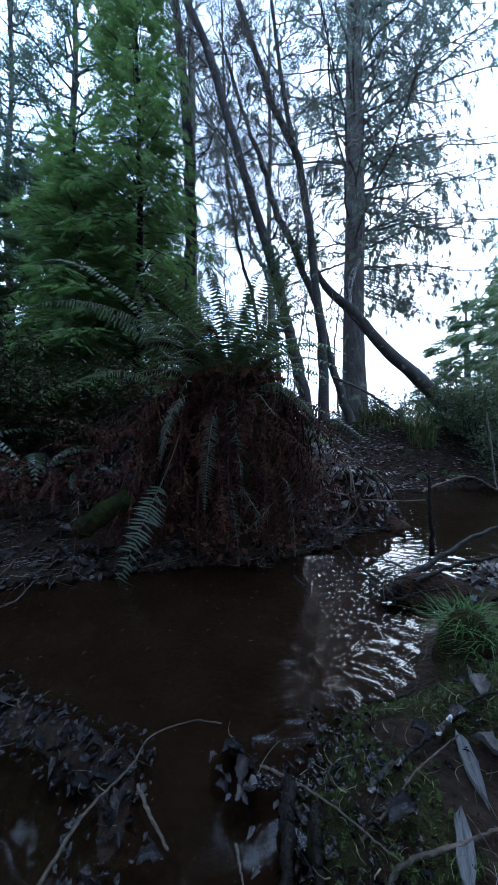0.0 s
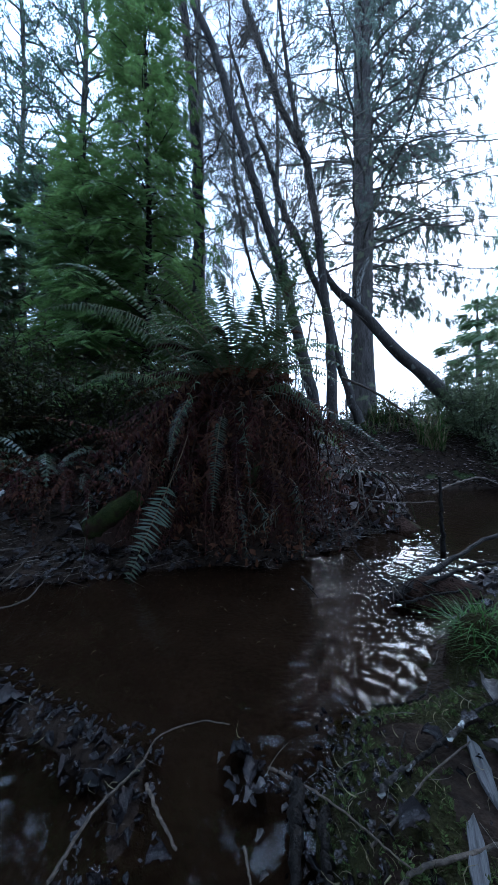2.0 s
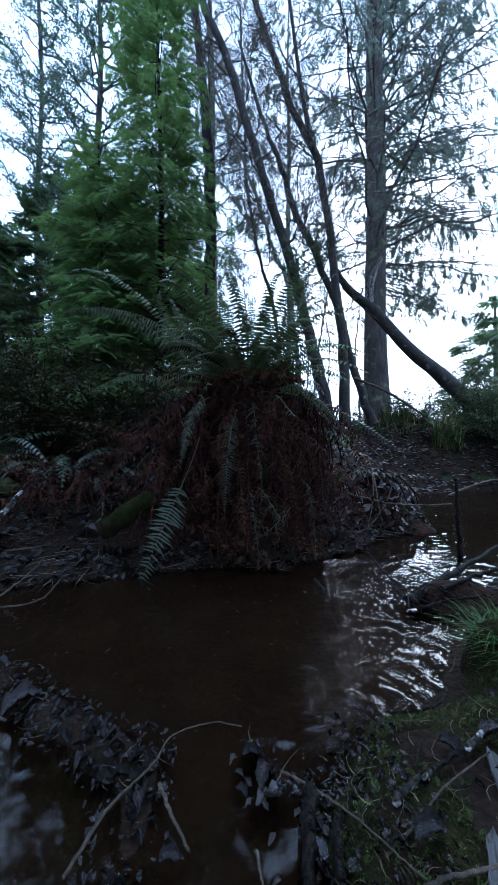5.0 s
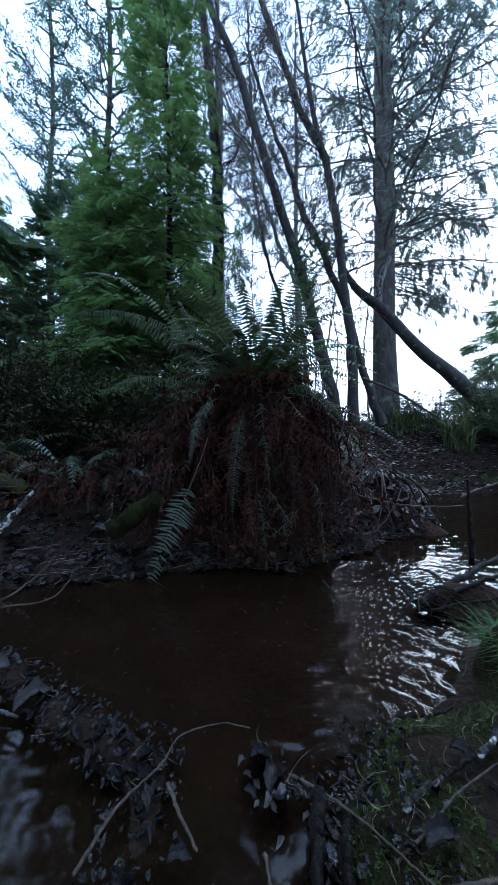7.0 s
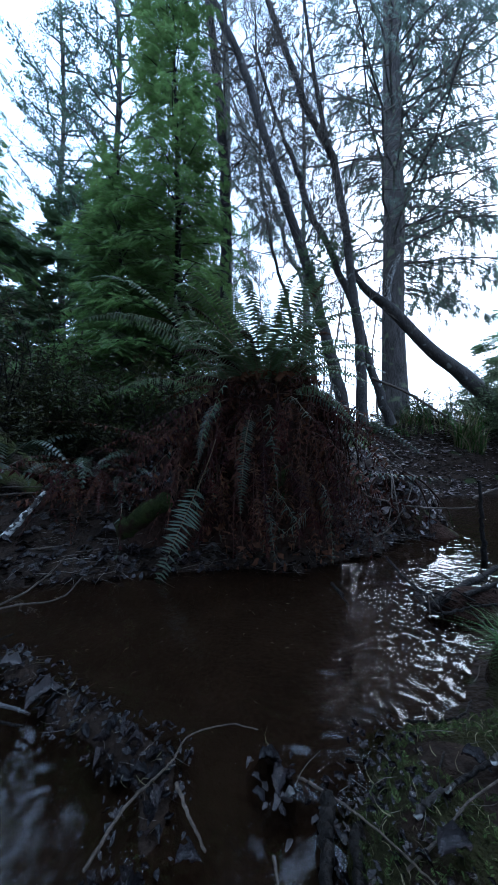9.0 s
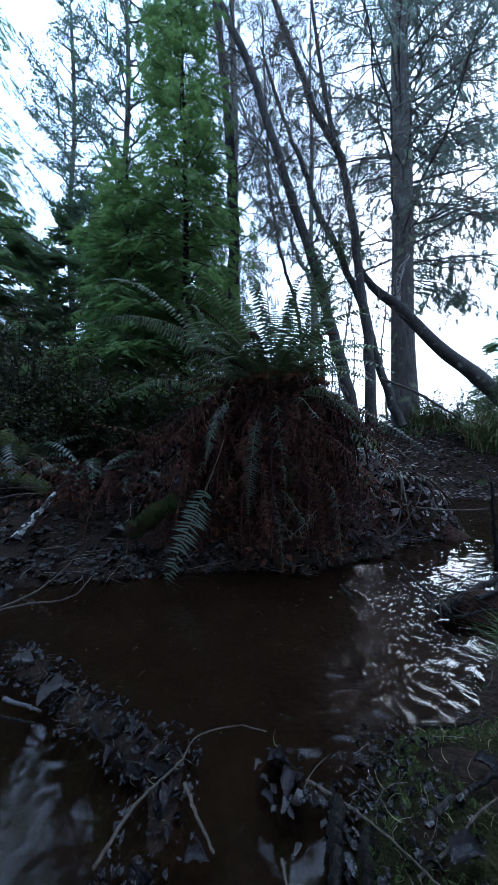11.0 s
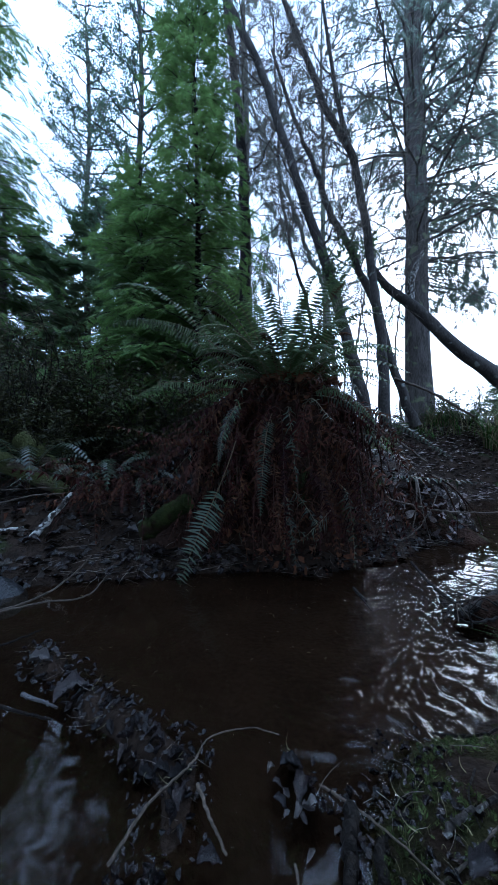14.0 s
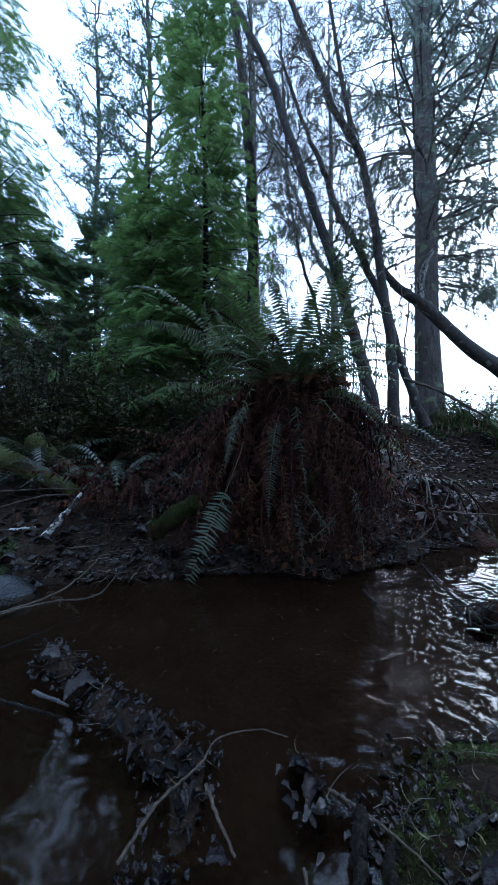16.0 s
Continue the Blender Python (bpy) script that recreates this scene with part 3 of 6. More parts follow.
# the tall conifer behind the run
fir = conifer("fir_tree", (2.65, 8.0, gz(2.65, 8.0)), 17.0, 0.23, "tall fir with bare lower limbs and drooping grey-green sprays", 3.4, 4.7, 170, 0.2, M_GREYGREEN,
              template=SPRAY_HANG, elev=22, droop=0.25, density=1.75, hang=0.6, bare=0.25, seed=3, side_shoots=6, side=radians(80), dead_from=1.8, bulge=0.55, top_reach=0.8, stout=0.135, low=(12, 3.2, 4.7))

# bare leaning alders
alder("alder_tree", [(1.063, 5.600, 1.137), (0.778, 5.550, 2.364), (0.478, 5.500, 3.520), (0.137, 5.500, 4.690), (-0.251, 5.450, 5.911), (-0.632, 5.400, 7.204), (-1.043, 5.300, 8.119), (-1.577, 5.200, 9.178)],
      [0.12, 0.095, 0.08, 0.075, 0.07, 0.062, 0.055, 0.045], "slim dark alder leaning over, bare of leaves", 21, 34, 1.3, 0.45, 0.3, tufts=[(0.488, 5.400, 3.393), (0.402, 5.400, 3.805)])
alder("alder_tree", [(1.450, 6.100, 1.172), (1.417, 6.100, 2.308), (1.309, 6.100, 3.606), (1.157, 6.100, 4.688), (1.017, 6.100, 5.769), (0.794, 6.050, 6.479), (0.415, 6.000, 7.177), (0.148, 5.950, 7.967), (-0.220, 5.900, 8.953), (-0.638, 5.900, 10.208)],
      [0.105, 0.09, 0.075, 0.07, 0.066, 0.06, 0.05, 0.04], "forked dark alder with mottled bark, bare of leaves", 22, 32, 1.4, 0.5, 0.3,
      fork=[(0.826, 6.050, 6.393), (0.628, 6.000, 7.496), (0.485, 5.950, 8.495), (0.369, 5.950, 9.444), (0.199, 5.900, 10.627)])
alder("alder_tree", [(2.183, 6.800, 1.184), (1.927, 6.750, 1.875), (1.687, 6.700, 2.580), (1.509, 6.700, 3.411), (1.236, 6.700, 4.124), (0.855, 6.700, 5.027), (0.547, 6.700, 5.669), (0.345, 6.700, 6.382), (0.168, 6.750, 6.963), (-0.133, 6.800, 7.792), (-0.615, 6.800, 9.481)],
      [0.1, 0.08, 0.075, 0.07, 0.06, 0.045, 0.03], "crooked thin alder leaning behind the others", 23, 30, 1.4, 0.5, 0.25, tufts=[(1.042, 6.600, 4.776), (0.831, 6.600, 4.952), (1.305, 6.400, 4.745)])
alder("alder_tree", [(0.753, 7.200, 1.312), (0.498, 7.200, 4.121), (0.115, 7.200, 5.142), (-0.268, 7.200, 6.419), (-0.587, 7.200, 7.313), (-1.162, 7.200, 8.845), (-1.800, 7.200, 10.760)],
      [0.05, 0.045, 0.04, 0.035, 0.02], "thin pale alder pole leaning sideways", 24, 26, 1.3, 0.5, 0.25, M_LICHEN, M_LICHEN)
alder("alder_tree", [(0.391, 7.600, 1.343), (0.121, 7.600, 4.039), (-0.216, 7.600, 5.252), (-0.485, 7.600, 6.869), (-0.580, 7.600, 8.621), (-0.660, 7.600, 11.316)],
      [0.045, 0.04, 0.03, 0.02], "thin upright alder pole with fine twigs", 25, 30, 1.4, 0.5, 0.2)
alder("alder_tree", [(-1.316, 7.000, 1.296), (-1.291, 7.000, 4.275), (-1.303, 7.000, 6.758), (-1.440, 7.000, 8.620), (-1.750, 7.000, 11.724)],
      [0.15, 0.13, 0.12, 0.1, 0.08], "dark straight trunk behind the young hemlock", 26, 34, 1.9, 0.55, 0.1, M_DARKSTICK)

# thin saplings in the gap
for i_, (sap, r_) in enumerate((([(1.132, 8.400, 1.480), (1.296, 8.400, 3.193), (1.549, 8.400, 4.683), (1.773, 8.400, 5.874)], 0.03), ([(2.481, 8.800, 1.515), (2.356, 8.800, 2.997), (2.450, 8.800, 4.246), (2.669, 8.800, 5.650)], 0.028),
                                ([(1.044, 9.200, 1.549), (1.158, 9.200, 3.589), (1.044, 9.200, 5.057), (0.799, 9.200, 6.362)], 0.025), ([(-0.553, 8.000, 1.374), (-0.525, 8.000, 3.360), (-0.610, 8.000, 4.779), (-0.553, 8.000, 6.198)], 0.02),
                                ([(1.685, 9.600, 1.499), (1.822, 9.600, 3.542), (1.651, 9.600, 4.904), (1.771, 9.600, 6.096)], 0.022), ([(0.214, 8.600, 1.421), (0.107, 8.600, 3.251), (-0.015, 8.600, 4.471), (-0.198, 8.600, 5.844)], 0.022))):
    alder("alder_sapling", sap, [r_, r_ * 0.85, r_ * 0.6, r_ * 0.35], "thin bare sapling against the bright sky", 60 + i_, 9, 0.7, 0.35, 0.3, M_TWIG, M_TWIG, twig_n=10)

# broken trunk that leans across
e_base = np.array((4.331, 7.100, 1.657))
snag = empty("leaning_trunk", tuple(e_base), "broken grey trunk leaning across against the alders", "fallen tree")
part("trunk", tube(smooth_path(np.array([(4.419, 7.100, 1.531), (3.702, 7.100, 2.248), (3.022, 7.100, 2.853), (2.304, 7.100, 3.671), (1.750, 7.100, 4.175), (1.448, 7.100, 4.704)]) - e_base, 30), [0.175, 0.15, 0.13, 0.11, 0.085, 0.05], 12, 0.06, 5), M_BARK, snag)
part("broken_limb", tube(smooth_path(np.array([(2.229, 7.100, 3.696), (2.213, 7.050, 4.176), (2.321, 7.000, 4.524), (2.470, 7.000, 4.834)]) - e_base, 12), [0.09, 0.075, 0.06, 0.03], 9, 0.08, 6), M_BIRCH, snag, "pale broken stub")

# young hemlock, front left, and the trees behind it
def place(p):
    return (p[0], p[1], gz(p[0], p[1]))


SPRAY_FLAT = spray_template(7, 0.5, 0.05, 0.22, 48)


def hemlock(at, height, radius, label, seed, foot, reach, limbs, spray, bulge=1.0, top_reach=0.2, droop=0.4, gap=0.07, mat=M_GREEN, name="hemlock_tree"):
    """A feathery hemlock: tiers of flat drooping fans, each a limb with paired branchlets that carry small flat sprays."""
    g = np.random.default_rng(seed)
    tree = empty(name, at, label, "tree", "conifers on the banks")
    zs = np.linspace(-0.15, height, 22)
    path = np.stack([0.03 * np.sin(zs * 0.9 + seed), 0.03 * np.cos(zs * 0.7 + seed), zs], -1)
    part("trunk", tube(path, [radius * 1.4, radius, radius * 0.7, radius * 0.4, 0.008], 9, 0.05, seed), M_DARKSTICK, tree)
    crown, twigs = Soup(), Soup()
    for i in range(limbs):
        u = (i + g.uniform()) / limbs
        h = foot + (height - foot) * u
        ln = (top_reach + (reach - top_reach) * (1 - u) ** bulge) * g.uniform(0.6, 1.15)
        az = i * 2.399 + g.normal() * 0.35
        hd = np.array([math.sin(az), math.cos(az), 0.0])
        side = np.array([hd[1], -hd[0], 0.0])
        e = radians(g.normal(14, 9) + 18 * u)
        s = np.linspace(0, 1, 7)
        base = np.array([np.interp(h, zs, path[:, 0]), np.interp(h, zs, path[:, 1]), h])
        limb = base + s[:, None] * ln * hd * math.cos(e) + (g.normal() * 0.12 * s ** 2 * ln)[:, None] * side + np.array([0, 0, 1.0]) * (ln * (s * math.sin(e) - droop * g.uniform(0.6, 1.4) * s ** 2))[:, None]
        part("limb", tube(limb, [0.005 + 0.008 * ln, 0.004 + 0.003 * ln, 0.002], 4), M_DARKSTICK, tree)
        nb = max(5, int(ln / gap))
        w = np.clip(np.linspace(0.1, 1.0, nb) + g.normal(size=nb) * 0.02, 0.05, 1)
        p = np.stack([np.interp(w, s, limb[:, c]) for c in range(3)], -1)
        tang = unit(np.stack([np.interp(w, s, np.gradient(limb[:, c])) for c in range(3)], -1))
        sg = np.where(np.arange(nb) % 2 == 0, 1.0, -1.0)[:, None]
        bl = (0.1 + 0.4 * ln * (1.05 - w)) * g.uniform(0.7, 1.2, nb)
        bd = unit(tang * 0.75 + side * sg * 0.8 + [0, 0, -0.12] + g.normal(size=(nb, 3)) * 0.1)
        strew(twigs, TWIGS_FINE[g.integers(4)], basis(bd, np.tile([0.1, 0.2, 1.0], (nb, 1))), bl, p)
        per = np.maximum(2, (bl / (gap * 0.8)).astype(int))
        k = np.repeat(np.arange(nb), per)
        t = np.concatenate([(np.arange(c) + 0.6) / c for c in per])
        sg2 = np.where(np.arange(len(k)) % 2 == 0, 1.0, -1.0)[:, None]
        perp = unit(np.cross(bd[k], [0.0, 0.0, 1.0]))
        q = p[k] + bd[k] * (bl[k] * t)[:, None] - np.array([0, 0, 0.12]) * (bl[k] * t * t)[:, None] + g.normal(size=(len(k), 3)) * 0.012
        d = unit(bd[k] + perp * sg2 * g.uniform(0.2, 0.8, len(k))[:, None] + [0, 0, -0.22] + g.normal(size=(len(k), 3)) * 0.14)
        strew(crown, SPRAY_FLAT, basis(d, unit(np.array([0, 0, 1.0]) + g.normal(size=(len(k), 3)) * 0.22)), spray * g.uniform(0.65, 1.25, len(k)), q)
    tagged(part("twig_spray", twigs, M_TWIG, tree), kind="stuff")
    part("crown", crown, mat, tree, smooth=False)
    return tree


hemlock(place((-1.535, 4.383, 0.860)), 8.0, 0.05, "young bright green hemlock with dense feathery sprays", 11, 0.6, 1.2, 150, 0.17, 0.8, 0.3)
hemlock(place((-2.512, 4.595, 0.876)), 4.6, 0.05, "bushy green hemlock with branches down to the ground", 12, 0.4, 1.5, 130, 0.18, 0.8, 0.25)
hemlock(place((-6.041, 4.805, 0.922)), 10.0, 0.12, "dark green hemlock with a pointed crown", 13, 0.6, 2.5, 150, 0.22, 0.85, 0.25, gap=0.14)


def evergreen(at, height, radius, label, seed, reach, count):
    """A loose evergreen with rounded leaf clusters on upswept limbs."""
    g = np.random.default_rng(seed)
    tree = empty("evergreen_tree", at, label, "tree")
    zs = np.linspace(-0.1, height, 20)
    path = np.stack([0.04 * np.sin(zs), 0.04 * np.cos(zs * 0.8), zs], -1)
    part("trunk", tube(path, [radius, radius * 0.8, radius * 0.5, 0.015], 10, 0.05, seed), M_BARK, tree)
    crown, twigs = Soup(), Soup()
    for i in range(count):
        u = (i + g.uniform()) / count
        h = height * (0.22 + 0.76 * u)
        ln = reach * (1 - 0.75 * u ** 1.5) * g.uniform(0.5, 1.15)
        az = i * 2.399 + g.normal() * 0.3
        d = np.array([math.sin(az) * 0.8, math.cos(az) * 0.8, 0.45 + 0.3 * g.normal() * 0.4])
        s = np.linspace(0, 1, 6)[:, None]
        lp = path[int(h / height * 18)] * [1, 1, 0] + [0, 0, h] + d * ln * s + np.vstack([[0, 0, 0], g.normal(size=(5, 3)) * 0.04 * ln])
        part("limb", tube(lp, [0.025, 0.015, 0.006], 5), M_BARK, tree)
        nb = int(14 * ln) + 4
        w = g.uniform(0.25, 1, nb)
        q = np.stack([np.interp(w, s[:, 0], lp[:, c]) for c in range(3)], -1)
        dd = unit(d + random_dirs(nb, g) * 0.9)
        bl = g.uniform(0.2, 0.5, nb)
        strew(twigs, TWIGS[g.integers(4)], basis(dd, np.tile([0.1, 0.3, 1.0], (nb, 1))), bl, q)
        nl = nb * 21
        k = g.integers(0, nb, nl)
        ql = q[k] + dd[k] * (bl[k] * g.uniform(0.1, 1.0, nl))[:, None] + g.normal(size=(nl, 3)) * 0.03
        strew(crown, BROADLEAF, basis(unit(dd[k] + random_dirs(nl, g) * 1.2 - np.array([0, 0, 0.5])), random_dirs(nl, g)), g.uniform(0.035, 0.065, nl), ql)
    tagged(part("twig_spray", twigs, M_TWIG, tree), kind="stuff")
    part("crown", crown, M_EVERGREEN, tree, smooth=False)
    return tree


evergreen(place((-3.857, 6.976, 0.942)), 12.5, 0.1, "tall loose evergreen with small hanging leaves against the sky", 31, 2.3, 80)
evergreen(place((-6.341, 8.415, 1.001)), 12.0, 0.1, "tall loose evergreen with small hanging leaves against the sky", 32, 2.3, 60)

# trees behind, closing the wood
conifer("background_conifer", (-2.1, 11.5, gz(-2.1, 11.5)), 19.0, 0.2, "tall thin conifer with sparse drooping foliage, farther back", 5.0, 3.0, 60, 0.42, M_GREYGREEN, template=SPRAY_HANG, density=0.75, side_shoots=7, elev=15, droop=0.4, hang=0.8, seed=41,
        bulge=0.5, top_reach=0.8, dead_from=2.5)
conifer("background_conifer", (4.15, 12.5, gz(4.15, 12.5)), 18.0, 0.2, "tall thin conifer with sparse drooping foliage, farther back", 6.5, 3.2, 60, 0.42, M_GREYGREEN, template=SPRAY_HANG, density=0.75, side_shoots=7, elev=15, droop=0.4, hang=0.8, seed=42,
        bulge=0.5, top_reach=0.8)
conifer("background_conifer", (0.9, 14.0, gz(0.9, 14.0)), 20.0, 0.1, "tall thin conifer with sparse drooping foliage, farther back", 7.0, 3.0, 64, 0.3, M_GREYGREEN, template=SPRAY_HANG, density=0.8, side_shoots=6, elev=14, droop=0.35, hang=0.8,
               seed=47, bulge=0.5, top_reach=0.9)
hemlock((9.3, 10.5, gz(9.3, 10.5)), 8.6, 0.16, "broad soft conifer at the clearing's edge", 43, 0.3, 3.3, 110, 0.3, 0.9, 0.2, gap=0.16, mat=M_DARKGREEN, name="edge_conifer")
back = conifer("background_conifer", (-4.5, 10.5, gz(-4.5, 10.5)), 4.8, 0.12, "dense dark conifer behind the bank", 0.3, 2.3, 30, 0.5, M_DARKGREEN, density=0.8, elev=8, droop=0.35, seed=44, bulge=0.8)
for bx, by, tu in ((17, 20, 30), (20.5, 23, 110), (18.5, 27, 250)):
    copy_thing(back, pose(bx, by, gz(bx, by), 0, 0, tu)).scale = (2.3, 2.3, 2.3)
for bx, by, tu in ((-2.6, 8.6, 40), (-3.3, 6.9, 190), (-5.0, 7.4, 95), (-8.0, 9.0, 130), (-6.6, 6.0, 250)):
    copy_thing(back, pose(bx, by, gz(bx, by), 0, 0, tu))


# unseen conifers added round and behind the clearing to keep sky light off
cover = conifer("surrounding_conifer", (1.5, -1.9, gz(1.5, -1.9)), 11.0, 0.2, "unseen tall conifer added to shade the stream from the near side", 2.3, 3.0, 24, 0.6, M_DARKGREEN, density=0.75, elev=10, droop=0.25, seed=46, bulge=0.6, top_reach=0.8)
for bx, by, tu in ((-1.9, -2.7, 77), (5.6, -1.2, 140), (0.2, -5.6, 200), (-3.9, -1.0, 20)):
    copy_thing(cover, pose(bx, by, gz(bx, by), 0, 0, tu))


# ---------------------------------------------------------------- fern mound
def on_ground(p, lift=0.0):
    return (p[0], p[1], gz(p[0], p[1]) + lift)


def lump(radius_x, radius_y, height, seed, rough=0.12, steep=2.6, cells=56, foot=0.05):
    """A low rounded body with an uneven skin, its foot a little under the ground."""
    g = np.random.default_rng(seed)
    th = np.linspace(0, 2 * np.pi, cells, endpoint=False)
    u = np.linspace(0, 1, 22)
    T, U = np.meshgrid(th, u)
    z = (1 - U ** steep) * height
    x, y = U * np.cos(T) * radius_x, U * np.sin(T) * radius_y
    k = 1 + rough * (0.6 * rumple(x * 3 + seed, y * 3 + z * 4, 0.5, 4) + 0.25 * rumple(x * 5 + z * 6, y * 5 - z * 3 + seed, 4, 16))
    v = np.stack([x * k, y * k, z * (0.92 + 0.08 * k) - foot * U ** steep], -1).reshape(-1, 3)
    ii, jj = np.meshgrid(np.arange(21), np.arange(cells), indexing="ij")
    f = np.stack([ii * cells + jj, (ii + 1) * cells + jj, (ii + 1) * cells + (jj + 1) % cells, ii * cells + (jj + 1) % cells], -1).reshape(-1, 4)
    return Soup().add(v, f)


MX, MY = -0.12, 2.5
MTOP = 1.0
mound = empty("root_mound", (MX, MY, gz(MX, MY)), "dark peaty stump mound hung with roots and dead fronds", "stump")
part("body", lump(0.59, 0.58, MTOP, 4, 0.2, 4.6, foot=0.5), M_PEAT, mound)
crown_v = lump(0.36, 0.34, 0.13, 9, 0.3, 2.0, 40, foot=0.08)
crown_v.v = [q + np.array([0.02, -0.06, MTOP - 0.05]) for q in crown_v.v]
part("rootstock", crown_v, M_PEAT, mound)
g = np.random.default_rng(77)
for i in range(18):
    a = g.uniform(math.pi, 2 * math.pi) if i < 14 else g.uniform(0, math.pi)
    r0 = g.uniform(0.3, 0.45)
    h0 = MTOP * g.uniform(0.6, 0.92)
    c, sn = math.cos(a), math.sin(a)
    pts = [(c * r0, sn * r0 * 0.93, h0), (c * (r0 + 0.16), sn * (r0 + 0.13), h0 - 0.1), (c * (0.58 + g.uniform(0, 0.05)) + g.normal() * 0.03, sn * 0.55 + g.normal() * 0.03, h0 * 0.5), (c * 0.6 + g.normal() * 0.05, sn * 0.57 + g.normal() * 0.05, g.uniform(0.04, 0.3))]
    part("root", tube(smooth_path(pts, 12), [g.uniform(0.006, 0.016), 0.007, 0.003], 5, 0.1, i), M_PEAT, mound)


def bezier(a, b, c, d, n):
    s = np.linspace(0, 1, n)[:, None]
    a, b, c, d = (np.asarray(q, float) for q in (a, b, c, d))
    return a * (1 - s) ** 3 + 3 * b * s * (1 - s) ** 2 + 3 * c * s * s * (1 - s) + d * s ** 3


def frond(path, width, seed, pairs=34, stalk=0.16, sag=0.35, curl=0.0, face=(0, 0, 1), gap=0.0, slim=0.6, mess=0.07):
    """One fern frond: a midrib ribbon with paired narrow leaflets grown from it that shorten towards the tip; sag: leaflets hang; gap: share missing."""
    g = np.random.default_rng(seed)
    n = len(path)
    ln = np.linalg.norm(np.diff(path, axis=0), axis=1).sum()
    t = unit(np.gradient(path, axis=0))
    m = 2 * pairs + 1
    u = stalk + (1 - stalk) * np.arange(m) / (m - 1)
    s0 = np.linspace(0, 1, n)
    q = np.stack([np.interp(u, s0, path[:, c]) for c in range(3)], -1)
    tt = unit(np.stack([np.interp(u, s0, t[:, c]) for c in range(3)], -1))
    side = unit(np.cross(tt, np.asarray(face, float)) + 1e-4)
    nrm = np.cross(side, tt)
    v = [q - side * 0.0012, q + side * 0.0012]
    i = np.arange(m - 1)
    quads = [np.stack([i, i + m, i + m + 1, i + 1], -1)]
    tris = []
    count = 2 * m
    k = np.arange(pairs) * 2
    s = (u[k] - stalk) / (1 - stalk)
    reach = width * np.minimum(1, 0.62 + 2.2 * s) * (1 - s ** 2.2) ** 0.8 + 0.006
    half = ln * (1 - stalk) / pairs * 0.5 * slim
    for sg in (-1, 1):
        keep = g.uniform(size=pairs) > gap
        d = unit(side[k] * sg + tt[k] * 0.16 - nrm[k] * (sag * 0.5) + np.array([0, 0, -sag * 0.55]) + g.normal(size=(pairs, 3)) * mess)
        L = (reach * g.uniform(0.9 - mess, 1.05 + mess, pairs))[:, None]
        drop = np.array([0, 0, -1.0]) * (sag * 0.25 + curl * g.uniform(0, 1, pairs)[:, None])
        o = (q[k] + q[k + 1]) * 0.5
        c = o + d * L * 0.45 + tt[k] * half + drop * L * 0.22
        e = o + d * L * 0.45 - tt[k] * half + drop * L * 0.22
        tip = o + d * L + tt[k] * half * 0.5 + drop * L
        base = k + (m if sg > 0 else 0)
        j = count + np.arange(pairs) * 3
        v.append(np.stack([c, e, tip], 1).reshape(-1, 3))
        quads.append(np.stack([base + 1, base, j + 1, j], -1)[keep])
        tris.append(np.stack([j, j + 1, j + 2], -1)[keep])
        count += pairs * 3
    soup = Soup().add(np.concatenate(v), np.concatenate(quads))
    soup.tri.append(np.concatenate(tris))
    return soup, tube(path[::3], [0.0035, 0.003, 0.002, 0.0008], 3, tip=False)


def add_frond(fern, path, width, mat, seed, **kw):
    blade, rib = frond(np.asarray(path) - np.array(fern.location), width, seed, **kw)
    f = part("frond", blade, mat, fern, smooth=False)
    part("midrib", rib, M_STALKDEAD if mat == M_FERNDEAD else M_STALK, f)
    return f


